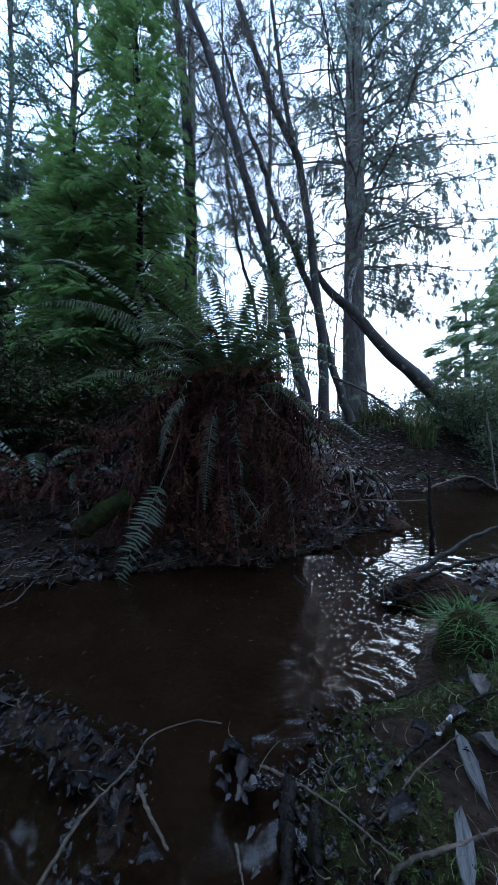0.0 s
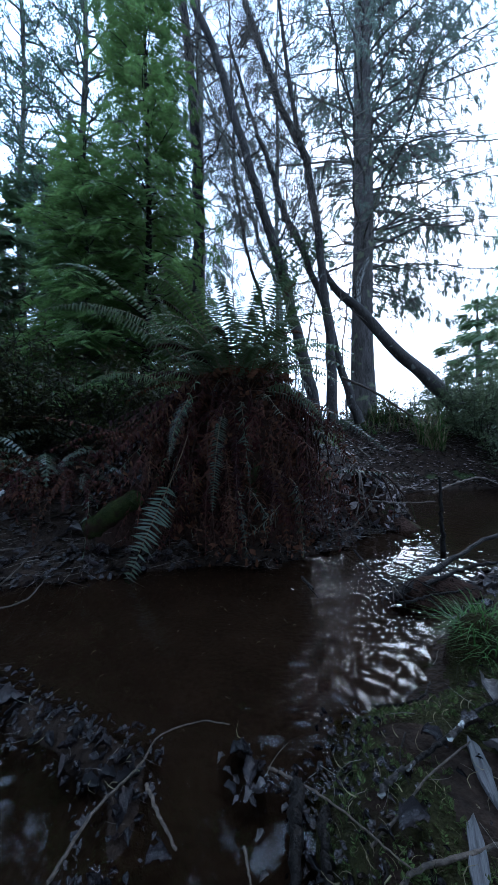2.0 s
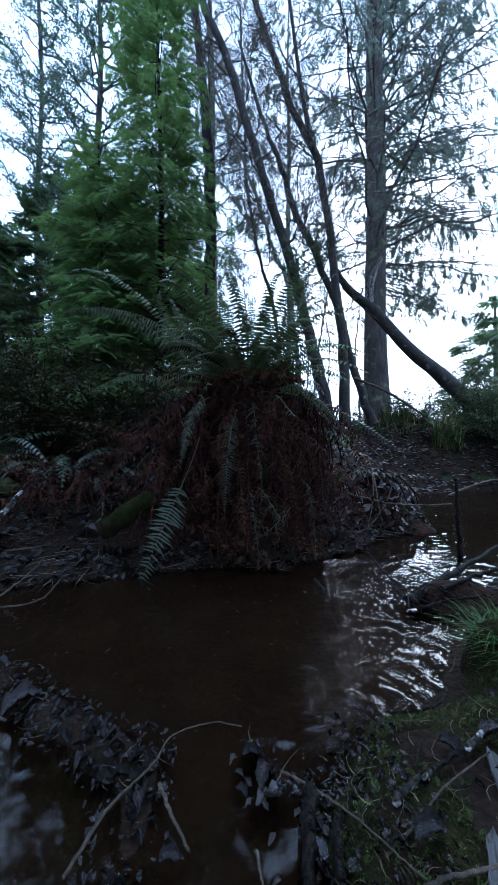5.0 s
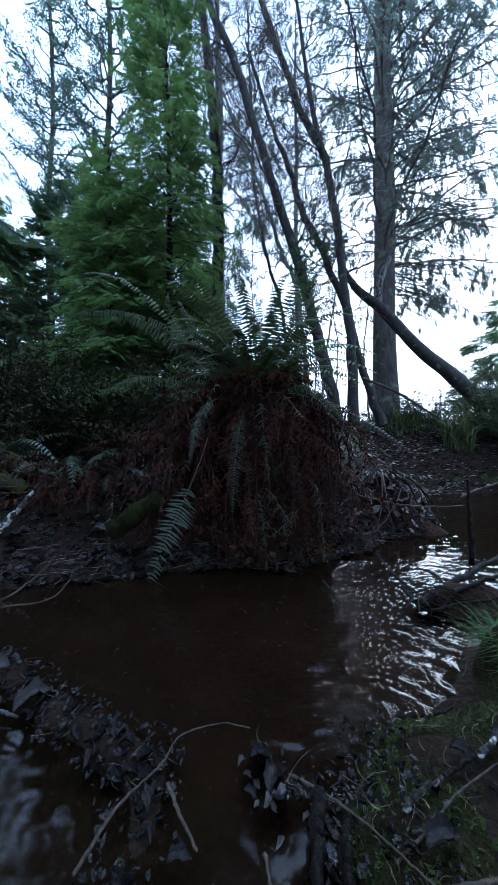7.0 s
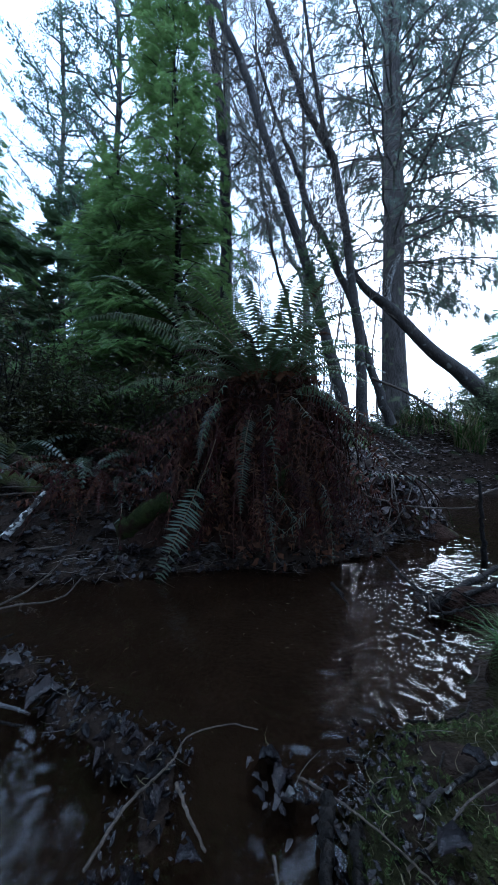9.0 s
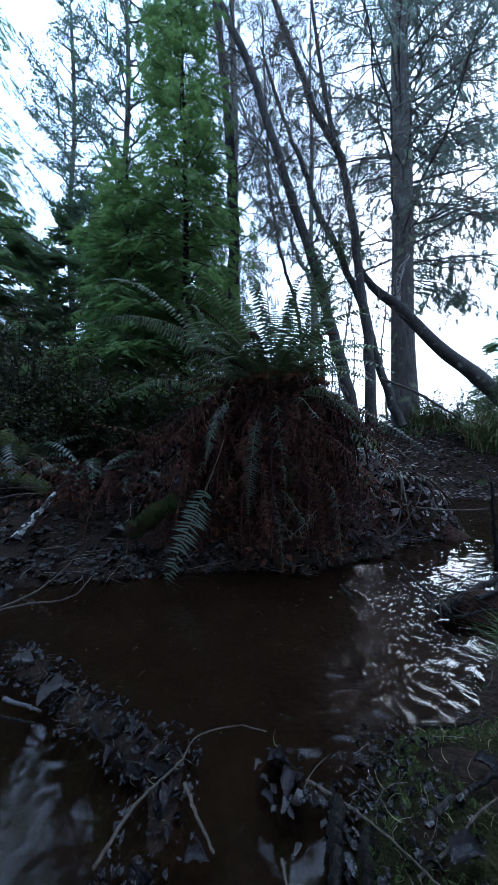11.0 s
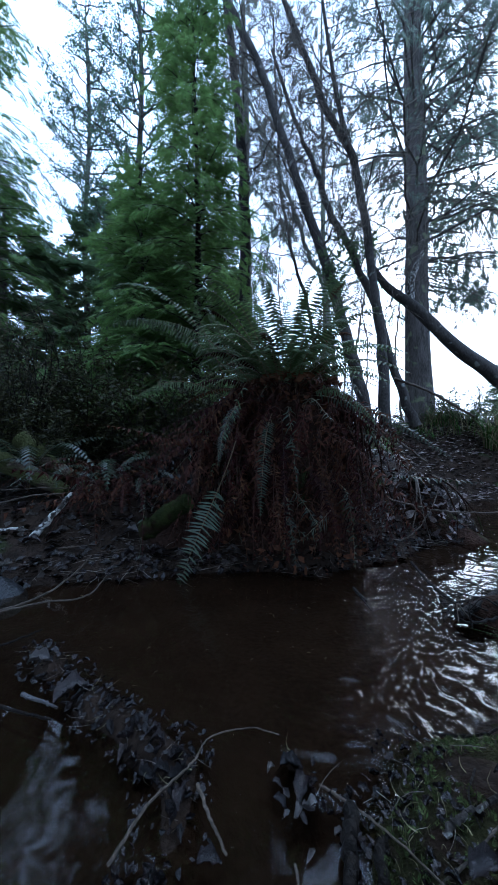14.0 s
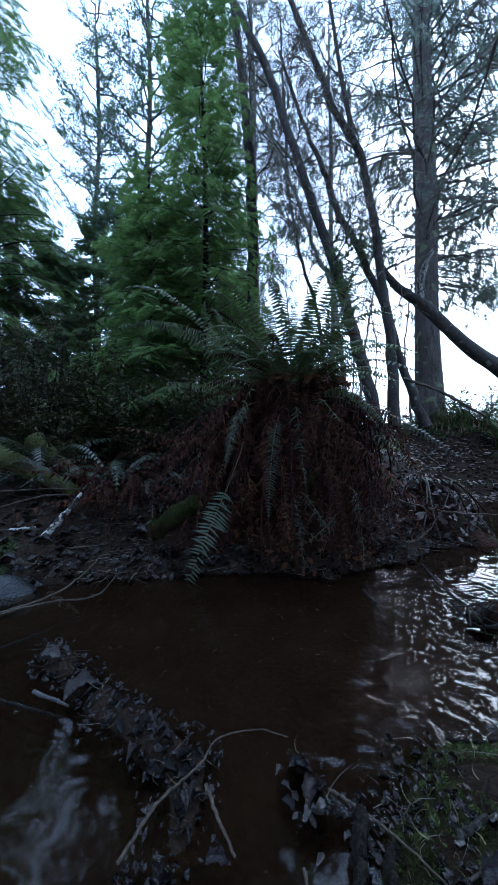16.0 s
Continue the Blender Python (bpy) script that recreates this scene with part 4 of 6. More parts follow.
FC = np.array([MX - 0.02, MY - 0.12, gz(MX, MY) + MTOP - 0.02])
big_fern = empty("sword_fern", tuple(FC), "large sword fern with green fronds above dead brown ones", "fern")
heroes = [
    ([(-0.423, 2.250, 1.185), (-0.766, 2.150, 1.585), (-1.058, 2.050, 1.782), (-1.387, 1.950, 1.559)], 0.065, 0.9), ([(-0.392, 2.300, 1.235), (-0.667, 2.200, 1.624), (-0.879, 2.100, 1.659), (-1.131, 2.000, 1.651)], 0.06, 0.8),
    ([(-0.504, 2.350, 1.308), (-0.861, 2.300, 1.827), (-1.135, 2.200, 2.073), (-1.384, 2.150, 1.978)], 0.035, 0.3), ([(-0.363, 2.300, 1.133), (-0.355, 2.250, 1.444), (-0.363, 2.200, 1.682), (-0.404, 2.150, 1.814)], 0.085, 0.2),
    ([(-0.275, 2.250, 1.145), (-0.246, 2.200, 1.429), (-0.278, 2.150, 1.680), (-0.331, 2.100, 1.808)], 0.085, 0.2), ([(-0.065, 2.300, 1.133), (-0.004, 2.300, 1.460), (0.045, 2.300, 1.725), (0.148, 2.250, 1.803)], 0.075, 0.25),
    ([(0.126, 2.450, 1.158), (0.196, 2.450, 1.549), (0.230, 2.400, 1.874), (0.302, 2.400, 2.052)], 0.075, 0.2), ([(-0.043, 2.200, 1.117), (0.294, 2.100, 1.100), (0.542, 2.050, 0.928), (0.830, 2.000, 0.693)], 0.055, 0.4),
    ([(-0.432, 1.980, 0.799), (-0.479, 1.850, 0.533), (-0.603, 1.780, 0.321), (-0.725, 1.740, -0.055)], 0.11, 0.12), ([(-0.395, 2.100, 1.063), (-0.470, 1.950, 1.023), (-0.509, 1.900, 0.831), (-0.526, 1.900, 0.646)], 0.05, 0.4),
    ([(-0.204, 2.050, 0.983), (-0.239, 1.900, 0.865), (-0.250, 1.880, 0.630), (-0.263, 1.880, 0.347)], 0.06, 0.3), ([(-0.563, 2.250, 1.245), (-0.652, 2.150, 1.528), (-0.767, 2.100, 1.696), (-0.713, 2.050, 1.764)], 0.05, 0.4),
    ([(-0.453, 2.300, 1.215), (-0.563, 2.250, 1.484), (-0.609, 2.200, 1.663), (-0.698, 2.200, 1.780)], 0.05, 0.4), ([(-0.160, 2.200, 1.117), (-0.121, 2.200, 1.312), (-0.043, 2.200, 1.507), (0.113, 2.200, 1.546)], 0.07, 0.4),
    ([(-0.550, 2.200, 1.117), (-0.823, 2.100, 1.286), (-0.961, 2.000, 1.225), (-1.145, 1.950, 1.075)], 0.06, 0.6), ([(-0.004, 2.200, 1.078), (0.145, 2.100, 1.212), (0.287, 2.050, 1.128), (0.433, 2.050, 0.892)], 0.06, 0.5)]
for i, (pts, wd, sg_) in enumerate(heroes):
    # fronds that end low take the darker, duller green
    add_frond(big_fern, bezier(*pts, 30), wd, M_FERNDARK if pts[3][2] < 0.7 else M_FERN, 100 + i, sag=sg_, pairs=38 if wd < 0.09 else 30, face=(0, -0.75, 0.65), gap=0.08 if wd < 0.09 else 0.14, slim=0.5 if wd < 0.09 else 0.62, mess=0.1, stalk=0.16 if wd < 0.09 else 0.4)
for i in range(105):
    az = g.uniform(0, 2 * math.pi)
    ln = g.uniform(0.45, 0.9)
    up = g.uniform(0.25, 1.05)
    d = np.array([math.cos(az), math.sin(az), 0])
    o = FC + d * g.uniform(0.03, 0.22) + np.array([0, 0, g.uniform(-0.12, 0.05)])
    pts = (o, o + d * ln * 0.2 + [0, 0, ln * 0.5 * up], o + d * ln * 0.55 + [0, 0, ln * 0.75 * up], o + d * ln * (1.05 - 0.4 * up) + [0, 0, ln * (0.95 * up - 0.35)])
    add_frond(big_fern, bezier(*pts, 22), g.uniform(0.045, 0.075), M_FERNDEAD if i % 7 == 6 else M_FERN, 200 + i, sag=g.uniform(0.2, 0.6), pairs=28)
for i in range(18):
    az = g.uniform(0, 2 * math.pi)
    ln = g.uniform(0.45, 0.82)
    d = np.array([math.cos(az), math.sin(az), 0])
    o = FC + d * g.uniform(0.02, 0.2) + np.array([0.06, 0, g.uniform(-0.1, 0.05)])
    lean_ = g.uniform(0.1, 0.7)
    pts = (o, o + d * ln * 0.1 + [0, 0, ln * 0.45], o + d * ln * lean_ * 0.6 + [0, 0, ln * 0.8], o + d * ln * lean_ * 1.4 + [0, 0, ln * (1.0 - lean_ * 0.5)])
    add_frond(big_fern, bezier(*pts, 22), g.uniform(0.05, 0.075), M_FERNDEAD if i % 6 == 5 else M_FERN, 260 + i, sag=0.25, pairs=30, slim=0.5, face=(d[0], d[1], 0.2))
for i in range(280):
    az = g.uniform(math.pi * 0.85, math.pi * 2.15) if i < 165 else g.uniform(0, math.pi)
    d = np.array([math.cos(az), math.sin(az) * 0.92, 0])
    hf = g.uniform(0.12, 1.0)
    rr = 0.59 * ((1.03 - hf) / 1.5) ** (1 / 4.6)
    o = np.array([MX, MY, gz(MX, MY)]) + d * rr + np.array([0, 0, MTOP * hf])
    fall = min(g.uniform(0.25, 0.75) if i % 2 else g.uniform(0.05, 0.35), MTOP * hf + 0.02)
    outw = g.uniform(0.1, 0.42) * (0.35 + 0.65 * hf) * (0.45 if d[0] > 0.5 else 1.0)
    j = g.normal(size=3) * (0.07 if i % 2 else 0.12)
    pts = (o, o + d * outw * 0.7 + j * 0.6 + [0, 0, g.uniform(-0.05, 0.16)], o + d * outw + j + [0, 0, -fall * g.uniform(0.2, 0.6)], o + d * outw * g.uniform(0.6, 1.3) + j * 2.2 + [0, 0, -fall])
    pts = [np.array([q_[0], q_[1], max(q_[2], 0.05)]) for q_ in pts]
    add_frond(big_fern, bezier(*pts, 18), g.uniform(0.03, 0.065), M_FERNDARK if i % 14 == 0 else M_FERNDEAD, 300 + i, sag=0.4, pairs=26, curl=0.5, mess=0.4, gap=g.uniform(0.2, 0.75), face=(d[0], d[1], 0.3), slim=0.45)
# rusty fronds that spill over both shoulders
for i in range(46):
    o = FC + np.array([g.uniform(-0.3, 0.0), g.uniform(-0.25, 0.05), g.uniform(-0.12, 0.0)])
    if i % 3 == 2:
        o[0] += 0.32
        e = np.array([g.uniform(0.32, 0.75), g.uniform(2.0, 2.4), g.uniform(0.5, 1.0)])
    else:
        e = np.array([g.uniform(-1.3, -0.5), g.uniform(1.95, 2.5), g.uniform(0.3, 0.8)])
    m_ = (o + e) * 0.5 + np.array([0, -0.05, 0.12 + g.normal() * 0.06])
    add_frond(big_fern, bezier(o, o * 0.55 + m_ * 0.45 + [0, 0, 0.1], m_ * 0.6 + e * 0.4, e, 20), g.uniform(0.035, 0.07), M_FERN if i % 23 == 0 else M_FERNDEAD, 1700 + i, sag=0.4, pairs=28, curl=0.4, mess=0.35, gap=g.uniform(0.15, 0.6), face=(-0.3, -0.6, 0.7), slim=0.5)
# withered skirt hanging down to the waterline
for i in range(130):
    az = g.uniform(math.pi * 0.98, math.pi * 2.0)
    d = np.array([math.cos(az), math.sin(az) * 0.96, 0])
    top = (g.uniform(0.3, 0.85) if i % 2 else g.uniform(0.1, 0.4)) * MTOP
    o = np.array([MX, MY, gz(MX, MY) + top]) + d * g.uniform(0.5, 0.58)
    j = g.normal(size=3) * [0.09, 0.06, 0]
    foot_z = g.uniform(0.02, 0.3)
    pts = (o, o + d * g.uniform(0.06, 0.14) + j * 0.5, o + d * g.uniform(0.06, 0.12) + j - [0, 0, (o[2] - foot_z) * 0.5], np.array([o[0], o[1], foot_z]) + d * g.uniform(0.04, 0.13) + j * 1.8)
    add_frond(big_fern, bezier(*pts, 16), g.uniform(0.03, 0.065), M_FERNDARK if i % 14 == 0 else M_FERNDEAD, 1300 + i, sag=0.35, pairs=24, curl=0.5, mess=0.45, gap=g.uniform(0.2, 0.8), face=(d[0], d[1], 0.2), slim=0.5)


def scraps(name, body_at, rx, ry, high, steep, count, size, label, seed, mat=M_LITTER, foot=0.0):
    """Leaf bits and rotted scraps caught on a mound's flanks."""
    g = np.random.default_rng(seed)
    th, u = g.uniform(0, 2 * np.pi, count), np.sqrt(g.uniform(0.05, 1.02, count))
    p = np.stack([u * np.cos(th) * rx, u * np.sin(th) * ry, (1 - u ** steep) * high - foot * u ** steep], -1) * 1.02 + np.array(body_at)
    nr = unit(np.stack([np.cos(th) * u ** 2 * 1.6, np.sin(th) * u ** 2 * 1.6, 1.2 - u], -1) + random_dirs(count, g) * 0.8)
    s = Soup()
    for i, t_ in enumerate(LEAVES):
        strew(s, t_, basis(random_dirs(len(p[i::5]), g), nr[i::5]), g.uniform(size[0], size[1], len(p[i::5])), p[i::5])
    return thing(name, s, mat, label, "leaves", kind="stuff")


scraps("mound_litter", (MX + 0.02, MY - 0.06, gz(MX, MY) + MTOP - 0.05), 0.37, 0.35, 0.13, 2.0, 400, (0.03, 0.09), "brown fern stubs and scraps round the rootstock", 35, M_FERNDEAD)
scraps("mound_litter", (MX, MY, gz(MX, MY)), 0.62, 0.6, MTOP, 4.6, 1700, (0.02, 0.07), "dead leaves and fern scraps caught on the mound", 31, M_FERNDEAD, foot=0.5)
scraps("mound_litter", (-0.82, 2.62, gz(-0.82, 2.62)), 0.56, 0.51, 0.42, 2.2, 700, (0.02, 0.08), "dead leaves and fern scraps caught on the low shoulder", 32)
HX, HY = 0.98, 3.14
hump = empty("root_mound", (HX, HY, 0.0), "low hump of dark earth and roots at the stream's bend", "mound")
part("body", lump(0.45, 0.42, 0.5, 24, 0.32, 2.2, foot=0.2), M_PEAT, hump)
gh = np.random.default_rng(78)
for i in range(8):
    a = gh.uniform(math.pi * 0.95, math.pi * 2.1)
    c, sn = math.cos(a), math.sin(a)
    pts = [(c * 0.15, sn * 0.15, 0.5), (c * 0.3, sn * 0.28, 0.4 + gh.normal() * 0.03), (c * 0.4 + gh.normal() * 0.05, sn * 0.38, 0.22), (c * 0.46 + gh.normal() * 0.07, sn * 0.45, gh.uniform(0.0, 0.08))]
    part("root", tube(smooth_path(pts, 12), [gh.uniform(0.006, 0.014), 0.007, 0.003], 5, 0.1, i), M_PEAT if i % 3 else M_STICK, hump)
scraps("mound_litter", (HX, HY, 0.0), 0.46, 0.43, 0.5, 2.2, 420, (0.03, 0.085), "dead leaves caught on the hump by the run", 33, M_LITTERWETSHADE)
scraps("mound_litter", (HX, HY, 0.0), 0.47, 0.44, 0.5, 2.2, 230, (0.05, 0.12), "pale curled leaves caught on the hump by the run", 34, M_LITTERFAR)


def small_fern(at, count, size, seed, label):
    g = np.random.default_rng(seed)
    f = empty("sword_fern", at, label, "fern", "small ferns on the bank")
    o = np.array(at)
    for i in range(count):
        az = i * 2.4 + g.normal() * 0.3
        ln = size * g.uniform(0.6, 1.1)
        d = np.array([math.cos(az), math.sin(az), 0])
        pts = (o, o + d * ln * 0.25 + [0, 0, ln * 0.55], o + d * ln * 0.65 + [0, 0, ln * 0.7], o + d * ln + [0, 0, ln * g.uniform(0.1, 0.45)])
        add_frond(f, bezier(*pts, 18), ln * 0.12, M_FERNDARK if g.uniform() > 0.2 else M_FERNDEAD, seed * 50 + i, sag=0.4, pairs=24)
    return f


small_fern(on_ground((-2.509, 2.540, 0.748)), 12, 0.85, 5, "small sword fern growing on the shaded bank")
small_fern(on_ground((-1.769, 2.606, 0.742)), 12, 0.6, 6, "small sword fern growing beside the mound")
small_fern(on_ground((-2.742, 2.204, 0.800)), 12, 0.65, 7, "small sword fern growing by a mossy log")
small_fern(on_ground((-1.358, 2.533, 0.741)), 9, 0.45, 8, "small sword fern growing beside the mound")

left_lump = empty("root_mound", (-0.82, 2.62, gz(-0.82, 2.62)), "low peaty shoulder covered in dead brown fern fronds", "stump")
part("body", lump(0.6, 0.55, 0.46, 14, 0.22, 2.0, foot=0.55), M_PEAT, left_lump)
dead_fern = empty("dead_fern", (-0.75, 2.55, gz(-0.75, 2.55) + 0.36), "collapsed brown fern with a few green fronds", "fern")
for i in range(70):
    az = g.uniform(0, 2 * math.pi)
    d = np.array([math.cos(az), math.sin(az), 0])
    o = np.array(dead_fern.location) + d * g.uniform(0, 0.3) + np.array([0, 0, g.uniform(-0.05, 0.1)])
    ln = g.uniform(0.25, 0.6)
    j = g.normal(size=3) * 0.08
    pts = (o, o + d * ln * 0.3 + [0, 0, ln * g.uniform(0.1, 0.45)], o + d * ln * 0.7 + j + [0, 0, ln * g.uniform(-0.05, 0.3)], o + d * ln + j * 2 + [0, 0, -ln * g.uniform(0.15, 0.7)])
    add_frond(dead_fern, bezier(*pts, 16), g.uniform(0.02, 0.045), M_FERNDARK if i % 9 == 0 else M_FERNDEAD, 900 + i, sag=0.5, pairs=22, curl=0.5, mess=0.3, gap=g.uniform(0.1, 0.6), slim=0.5)

small_fern(on_ground((-1.756, 2.500, 0.723)), 10, 0.42, 9, "small sword fern with pale green fronds on the bank")
small_fern(on_ground((-2.191, 2.523, 0.592)), 9, 0.4, 10, "small sword fern growing between mossy logs")
for fx, fy, tu in ((-1.35, 2.35, 60), (-1.75, 2.75, 150)):
    copy_thing(dead_fern, pose(fx, fy, gz(fx, fy) + 0.12, 0, 0, tu))

# ---------------------------------------------------------------- shrubs and grass
def shrub(name, at, wide, high, label, seed, stems=16, leaves=1600, leaf=0.045, mat=M_SHRUBSHADE, group="shrubs on the banks"):
    g = np.random.default_rng(seed)
    b = empty(name, at, label, "shrub", group)
    crown, twigs = Soup(), Soup()
    for i in range(stems):
        az = g.uniform(0, 2 * math.pi)
        d = np.array([math.cos(az), math.sin(az), 0])
        end = d * wide * 0.5 * g.uniform(0.3, 1.0) + [0, 0, high * g.uniform(0.5, 1.0)]
        s = np.linspace(0, 1, 6)[:, None]
        lp = end * s + d * 0.12 * np.sin(s * 3.1) * high + np.vstack([[0, 0, 0], g.normal(size=(5, 3)) * 0.03 * high])
        part("stem", tube(lp, [0.006 + 0.006 * high, 0.005, 0.002], 5), M_DARKSTICK, b)
        nb = 22
        w = g.uniform(0.2, 1, nb)
        q = np.stack([np.interp(w, s[:, 0], lp[:, c]) for c in range(3)], -1)
        dd = unit(random_dirs(nb, g) + end / np.linalg.norm(end) * 0.5)
        bl = g.uniform(0.1, 0.32, nb) * (0.4 + 0.5 * high)
        strew(twigs, TWIGS[g.integers(4)], basis(dd, np.tile([0.1, 0.3, 1.0], (nb, 1))), bl, q)
        nl = leaves // stems
        k = g.integers(0, nb, nl)
        ql = q[k] + dd[k] * (bl[k] * g.uniform(0.1, 1.1, nl))[:, None] + g.normal(size=(nl, 3)) * 0.02
        strew(crown, BROADLEAF, basis(random_dirs(nl, g, 0.5), unit(random_dirs(nl, g) * 0.7 + [0, 0, 1])), leaf * g.uniform(0.5, 1.3, nl), ql)
    tagged(part("twig_spray", twigs, M_DARKSTICK, b), kind="stuff")
    if leaves:
        part("foliage", crown, mat, b, smooth=False)
    return b


for i, (p, w_, h_, nlv) in enumerate((((3.307, 7.200, 0.929), 1.6, 0.75, 2600), ((4.329, 6.800, 0.919), 2.0, 1.3, 3600), ((4.618, 6.000, 0.793), 2.0, 1.7, 5000), ((4.415, 6.400, 0.795), 1.8, 1.35, 4600), ((5.665, 6.600, 0.797), 2.4, 2.1, 5000), ((5.519, 7.800, 1.082), 2.4, 1.8, 3600), ((4.469, 5.000, 0.697), 1.8, 1.5, 3000),
                                        ((5.543, 9.500, 1.154), 2.6, 1.5, 2600), ((0.900, 8.600, 1.421), 1.8, 1.3, 1200), ((-0.172, 8.800, 1.437), 2.0, 1.2, 1200), ((3.333, 10.500, 1.383), 2.5, 1.0, 1600))):
    shrub("bank_shrub", on_ground(p), w_, h_, "leafy green shrub on the far bank", 500 + i, leaves=nlv, leaf=0.06, mat=M_BANKSHRUB)
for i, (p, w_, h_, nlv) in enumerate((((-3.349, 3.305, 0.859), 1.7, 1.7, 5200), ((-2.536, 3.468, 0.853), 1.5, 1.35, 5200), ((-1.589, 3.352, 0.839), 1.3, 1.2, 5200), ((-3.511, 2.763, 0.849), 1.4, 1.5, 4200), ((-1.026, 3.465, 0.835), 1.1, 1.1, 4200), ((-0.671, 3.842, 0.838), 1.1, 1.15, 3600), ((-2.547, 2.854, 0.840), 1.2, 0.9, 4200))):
    shrub("understory_shrub", on_ground(p), w_, h_, "understory shrub with small leaves darkened for the shade", 520 + i, stems=22, leaves=nlv, leaf=0.05)
shrub("olive_shrub", on_ground((-3.370, 3.097, 0.855)), 1.3, 2.0, "twiggy shrub with dull olive withered leaves", 540, stems=20, leaves=4200, leaf=0.045, mat=M_DRYLEAF)


def tussock(at, count, length, spread, label, seed, mats=(M_GRASS,), name="grass_tussock", base=None):
    g = np.random.default_rng(seed)
    t = empty(name, at, label, "grass", "grass on the banks")
    if base:
        part("mossy_base", lump(base[0], base[1], base[2], seed, 0.2, 2.4, 28), M_MOSS, t)
    for m_i, mt in enumerate(mats):
        s = Soup()
        for b in BLADES:
            k = count // (4 * len(mats))
            r = np.sqrt(g.uniform(0, 1, k)) * spread
            a = g.uniform(0, 6.28, k)
            pos = np.stack([r * np.cos(a), r * np.sin(a), (np.full(k, base[2] * 0.75 - 0.05) if base else ground_z(r * np.cos(a) + at[0], r * np.sin(a) + at[1]) - at[2] - 0.02) - (r / spread) ** 2 * (base[2] * 0.45 if base else 0)], -1)
            strew(s, b, spin(k, g), length * g.uniform(0.5, 1.2, k), pos)
        tagged(part("grass_spray", s, mt, t, smooth=False), kind="stuff")
    return t


tussock(on_ground((0.715, 1.04, 0.030)), 320, 0.15, 0.065, "green grass tussock drooping over the water's edge", 601, base=(0.15, 0.12, 0.13))
tussock(on_ground((3.396, 6.300, 0.851)), 260, 0.75, 0.25, "pale long grass hanging down the far bank", 602, mats=(M_GRASS, M_DRYGRASS))
tussock(on_ground((2.808, 7.400, 0.868)), 200, 0.5, 0.3, "rough grass at the foot of the fir", 603, mats=(M_GRASS, M_DRYGRASS))
tussock(on_ground((1.266, 6.000, 0.793)), 200, 0.45, 0.3, "rough grass at the foot of the alders", 604, mats=(M_GRASS, M_DRYGRASS))
tussock((1.1, 3.12, 0.42), 60, 0.2, 0.09, "dry reddish grass tuft on the hump", 607, mats=(M_DRYGRASS, M_FERNDEAD))
tussock(on_ground((1.705, 4.600, 0.252)), 120, 0.25, 0.12, "tuft of dry yellow grass beside the run", 605, mats=(M_DRYGRASS,))
tussock(on_ground((-2.769, 3.372, 0.200)), 60, 0.3, 0.1, "thin green grass on the shaded bank", 606)

g = np.random.default_rng(615)
for part_name, mt_, lb_ in (("crest_grass", M_GRASS, "rough green grass along the crest of the far bank"), ("crest_dry_grass", M_DRYGRASS, "withered grass along the crest of the far bank")):
    cs = Soup()
    cx, cy = g.uniform(-0.5, 6.5, 420), g.uniform(6.7, 9.5, 420)
    cp = np.stack([cx, cy, ground_z(cx, cy) - 0.02], -1)[rumple(cx, cy, 1, 6) > -0.1]
    for i, b in enumerate(BLADES):
        q = np.repeat(cp[i::4], 5, axis=0) + g.normal(size=(len(cp[i::4]) * 5, 3)) * [0.06, 0.06, 0]
        strew(cs, (b[0] * [1, 1.3, 1], b[1]), spin(len(q), g), g.uniform(0.15, 0.5, len(q)), q)
    thing(part_name, cs, mt_, lb_, "grass", kind="stuff", smooth=False)

# moss sprigs, short grass and straw on the near bank
MOSS_SPRIG = spray_template(4, 0.6, 0.09, -0.25, 50)
g = np.random.default_rng(610)
k = 15000
mx_, my_ = g.uniform(0.1, 1.5, k), g.uniform(0.25, 1.35, k)
ok = (edge_distance(mx_, my_) > 0.012) & (rumple(mx_, my_, 4, 30) > -0.05)
pos = np.stack([mx_, my_, ground_z(mx_, my_) + 0.001], -1)[ok]
cut = int(len(pos) * 0.62)
m_ = cut
sprigs = strew(Soup(), MOSS_SPRIG, basis(random_dirs(m_, g) + [0, 0, 0.55], random_dirs(m_, g) + [0, 0, 0.8]), g.uniform(0.008, 0.024, m_), pos[:cut])
thing("moss_cover", sprigs, M_MOSSBLADE, "cushions of dark green moss on the near bank", "moss", kind="stuff", smooth=False)
sw_g, sw_d = Soup(), Soup()
for i, b in enumerate(BLADES):
    sel = pos[cut + i::4]
    half_ = int(len(sel) * 0.8)
    strew(sw_g, (b[0] * [1, 1.3, 1], b[1]), spin(half_, g), g.uniform(0.008, 0.022, half_), sel[:half_])
    strew(sw_d, (b[0] * [1, 1.4, 1], b[1]), spin(len(sel) - half_, g), g.uniform(0.01, 0.03, len(sel) - half_), sel[half_:])
thing("moss_grass", sw_g, M_MOSSBLADE, "short grass among the moss on the near bank", "grass", kind="stuff", smooth=False)
thing("dry_grass", sw_d, M_DRYGRASS, "scattered dry grass bits on the near bank", "grass", kind="stuff", smooth=False)

# ---------------------------------------------------------------- sticks, logs and stones
def stick(name, pts, r, mat, label, group="sticks along the stream", sides=7, rough=0.12, seed=0, category="stick", taper=0.55):
    p = smooth_path(pts, 8 + 5 * len(pts))
    gg = np.random.default_rng(seed + 5)
    p[1:-1] += gg.normal(size=(len(p) - 2, 3)) * min(r * 0.25, 0.003)
    o = p[0].copy()
    soup = tube(p - o, [r, r * (0.5 + 0.5 * taper), r * taper], sides, rough, seed)
    return thing(name, soup, mat, label, category, group, at=Matrix.Translation(o))


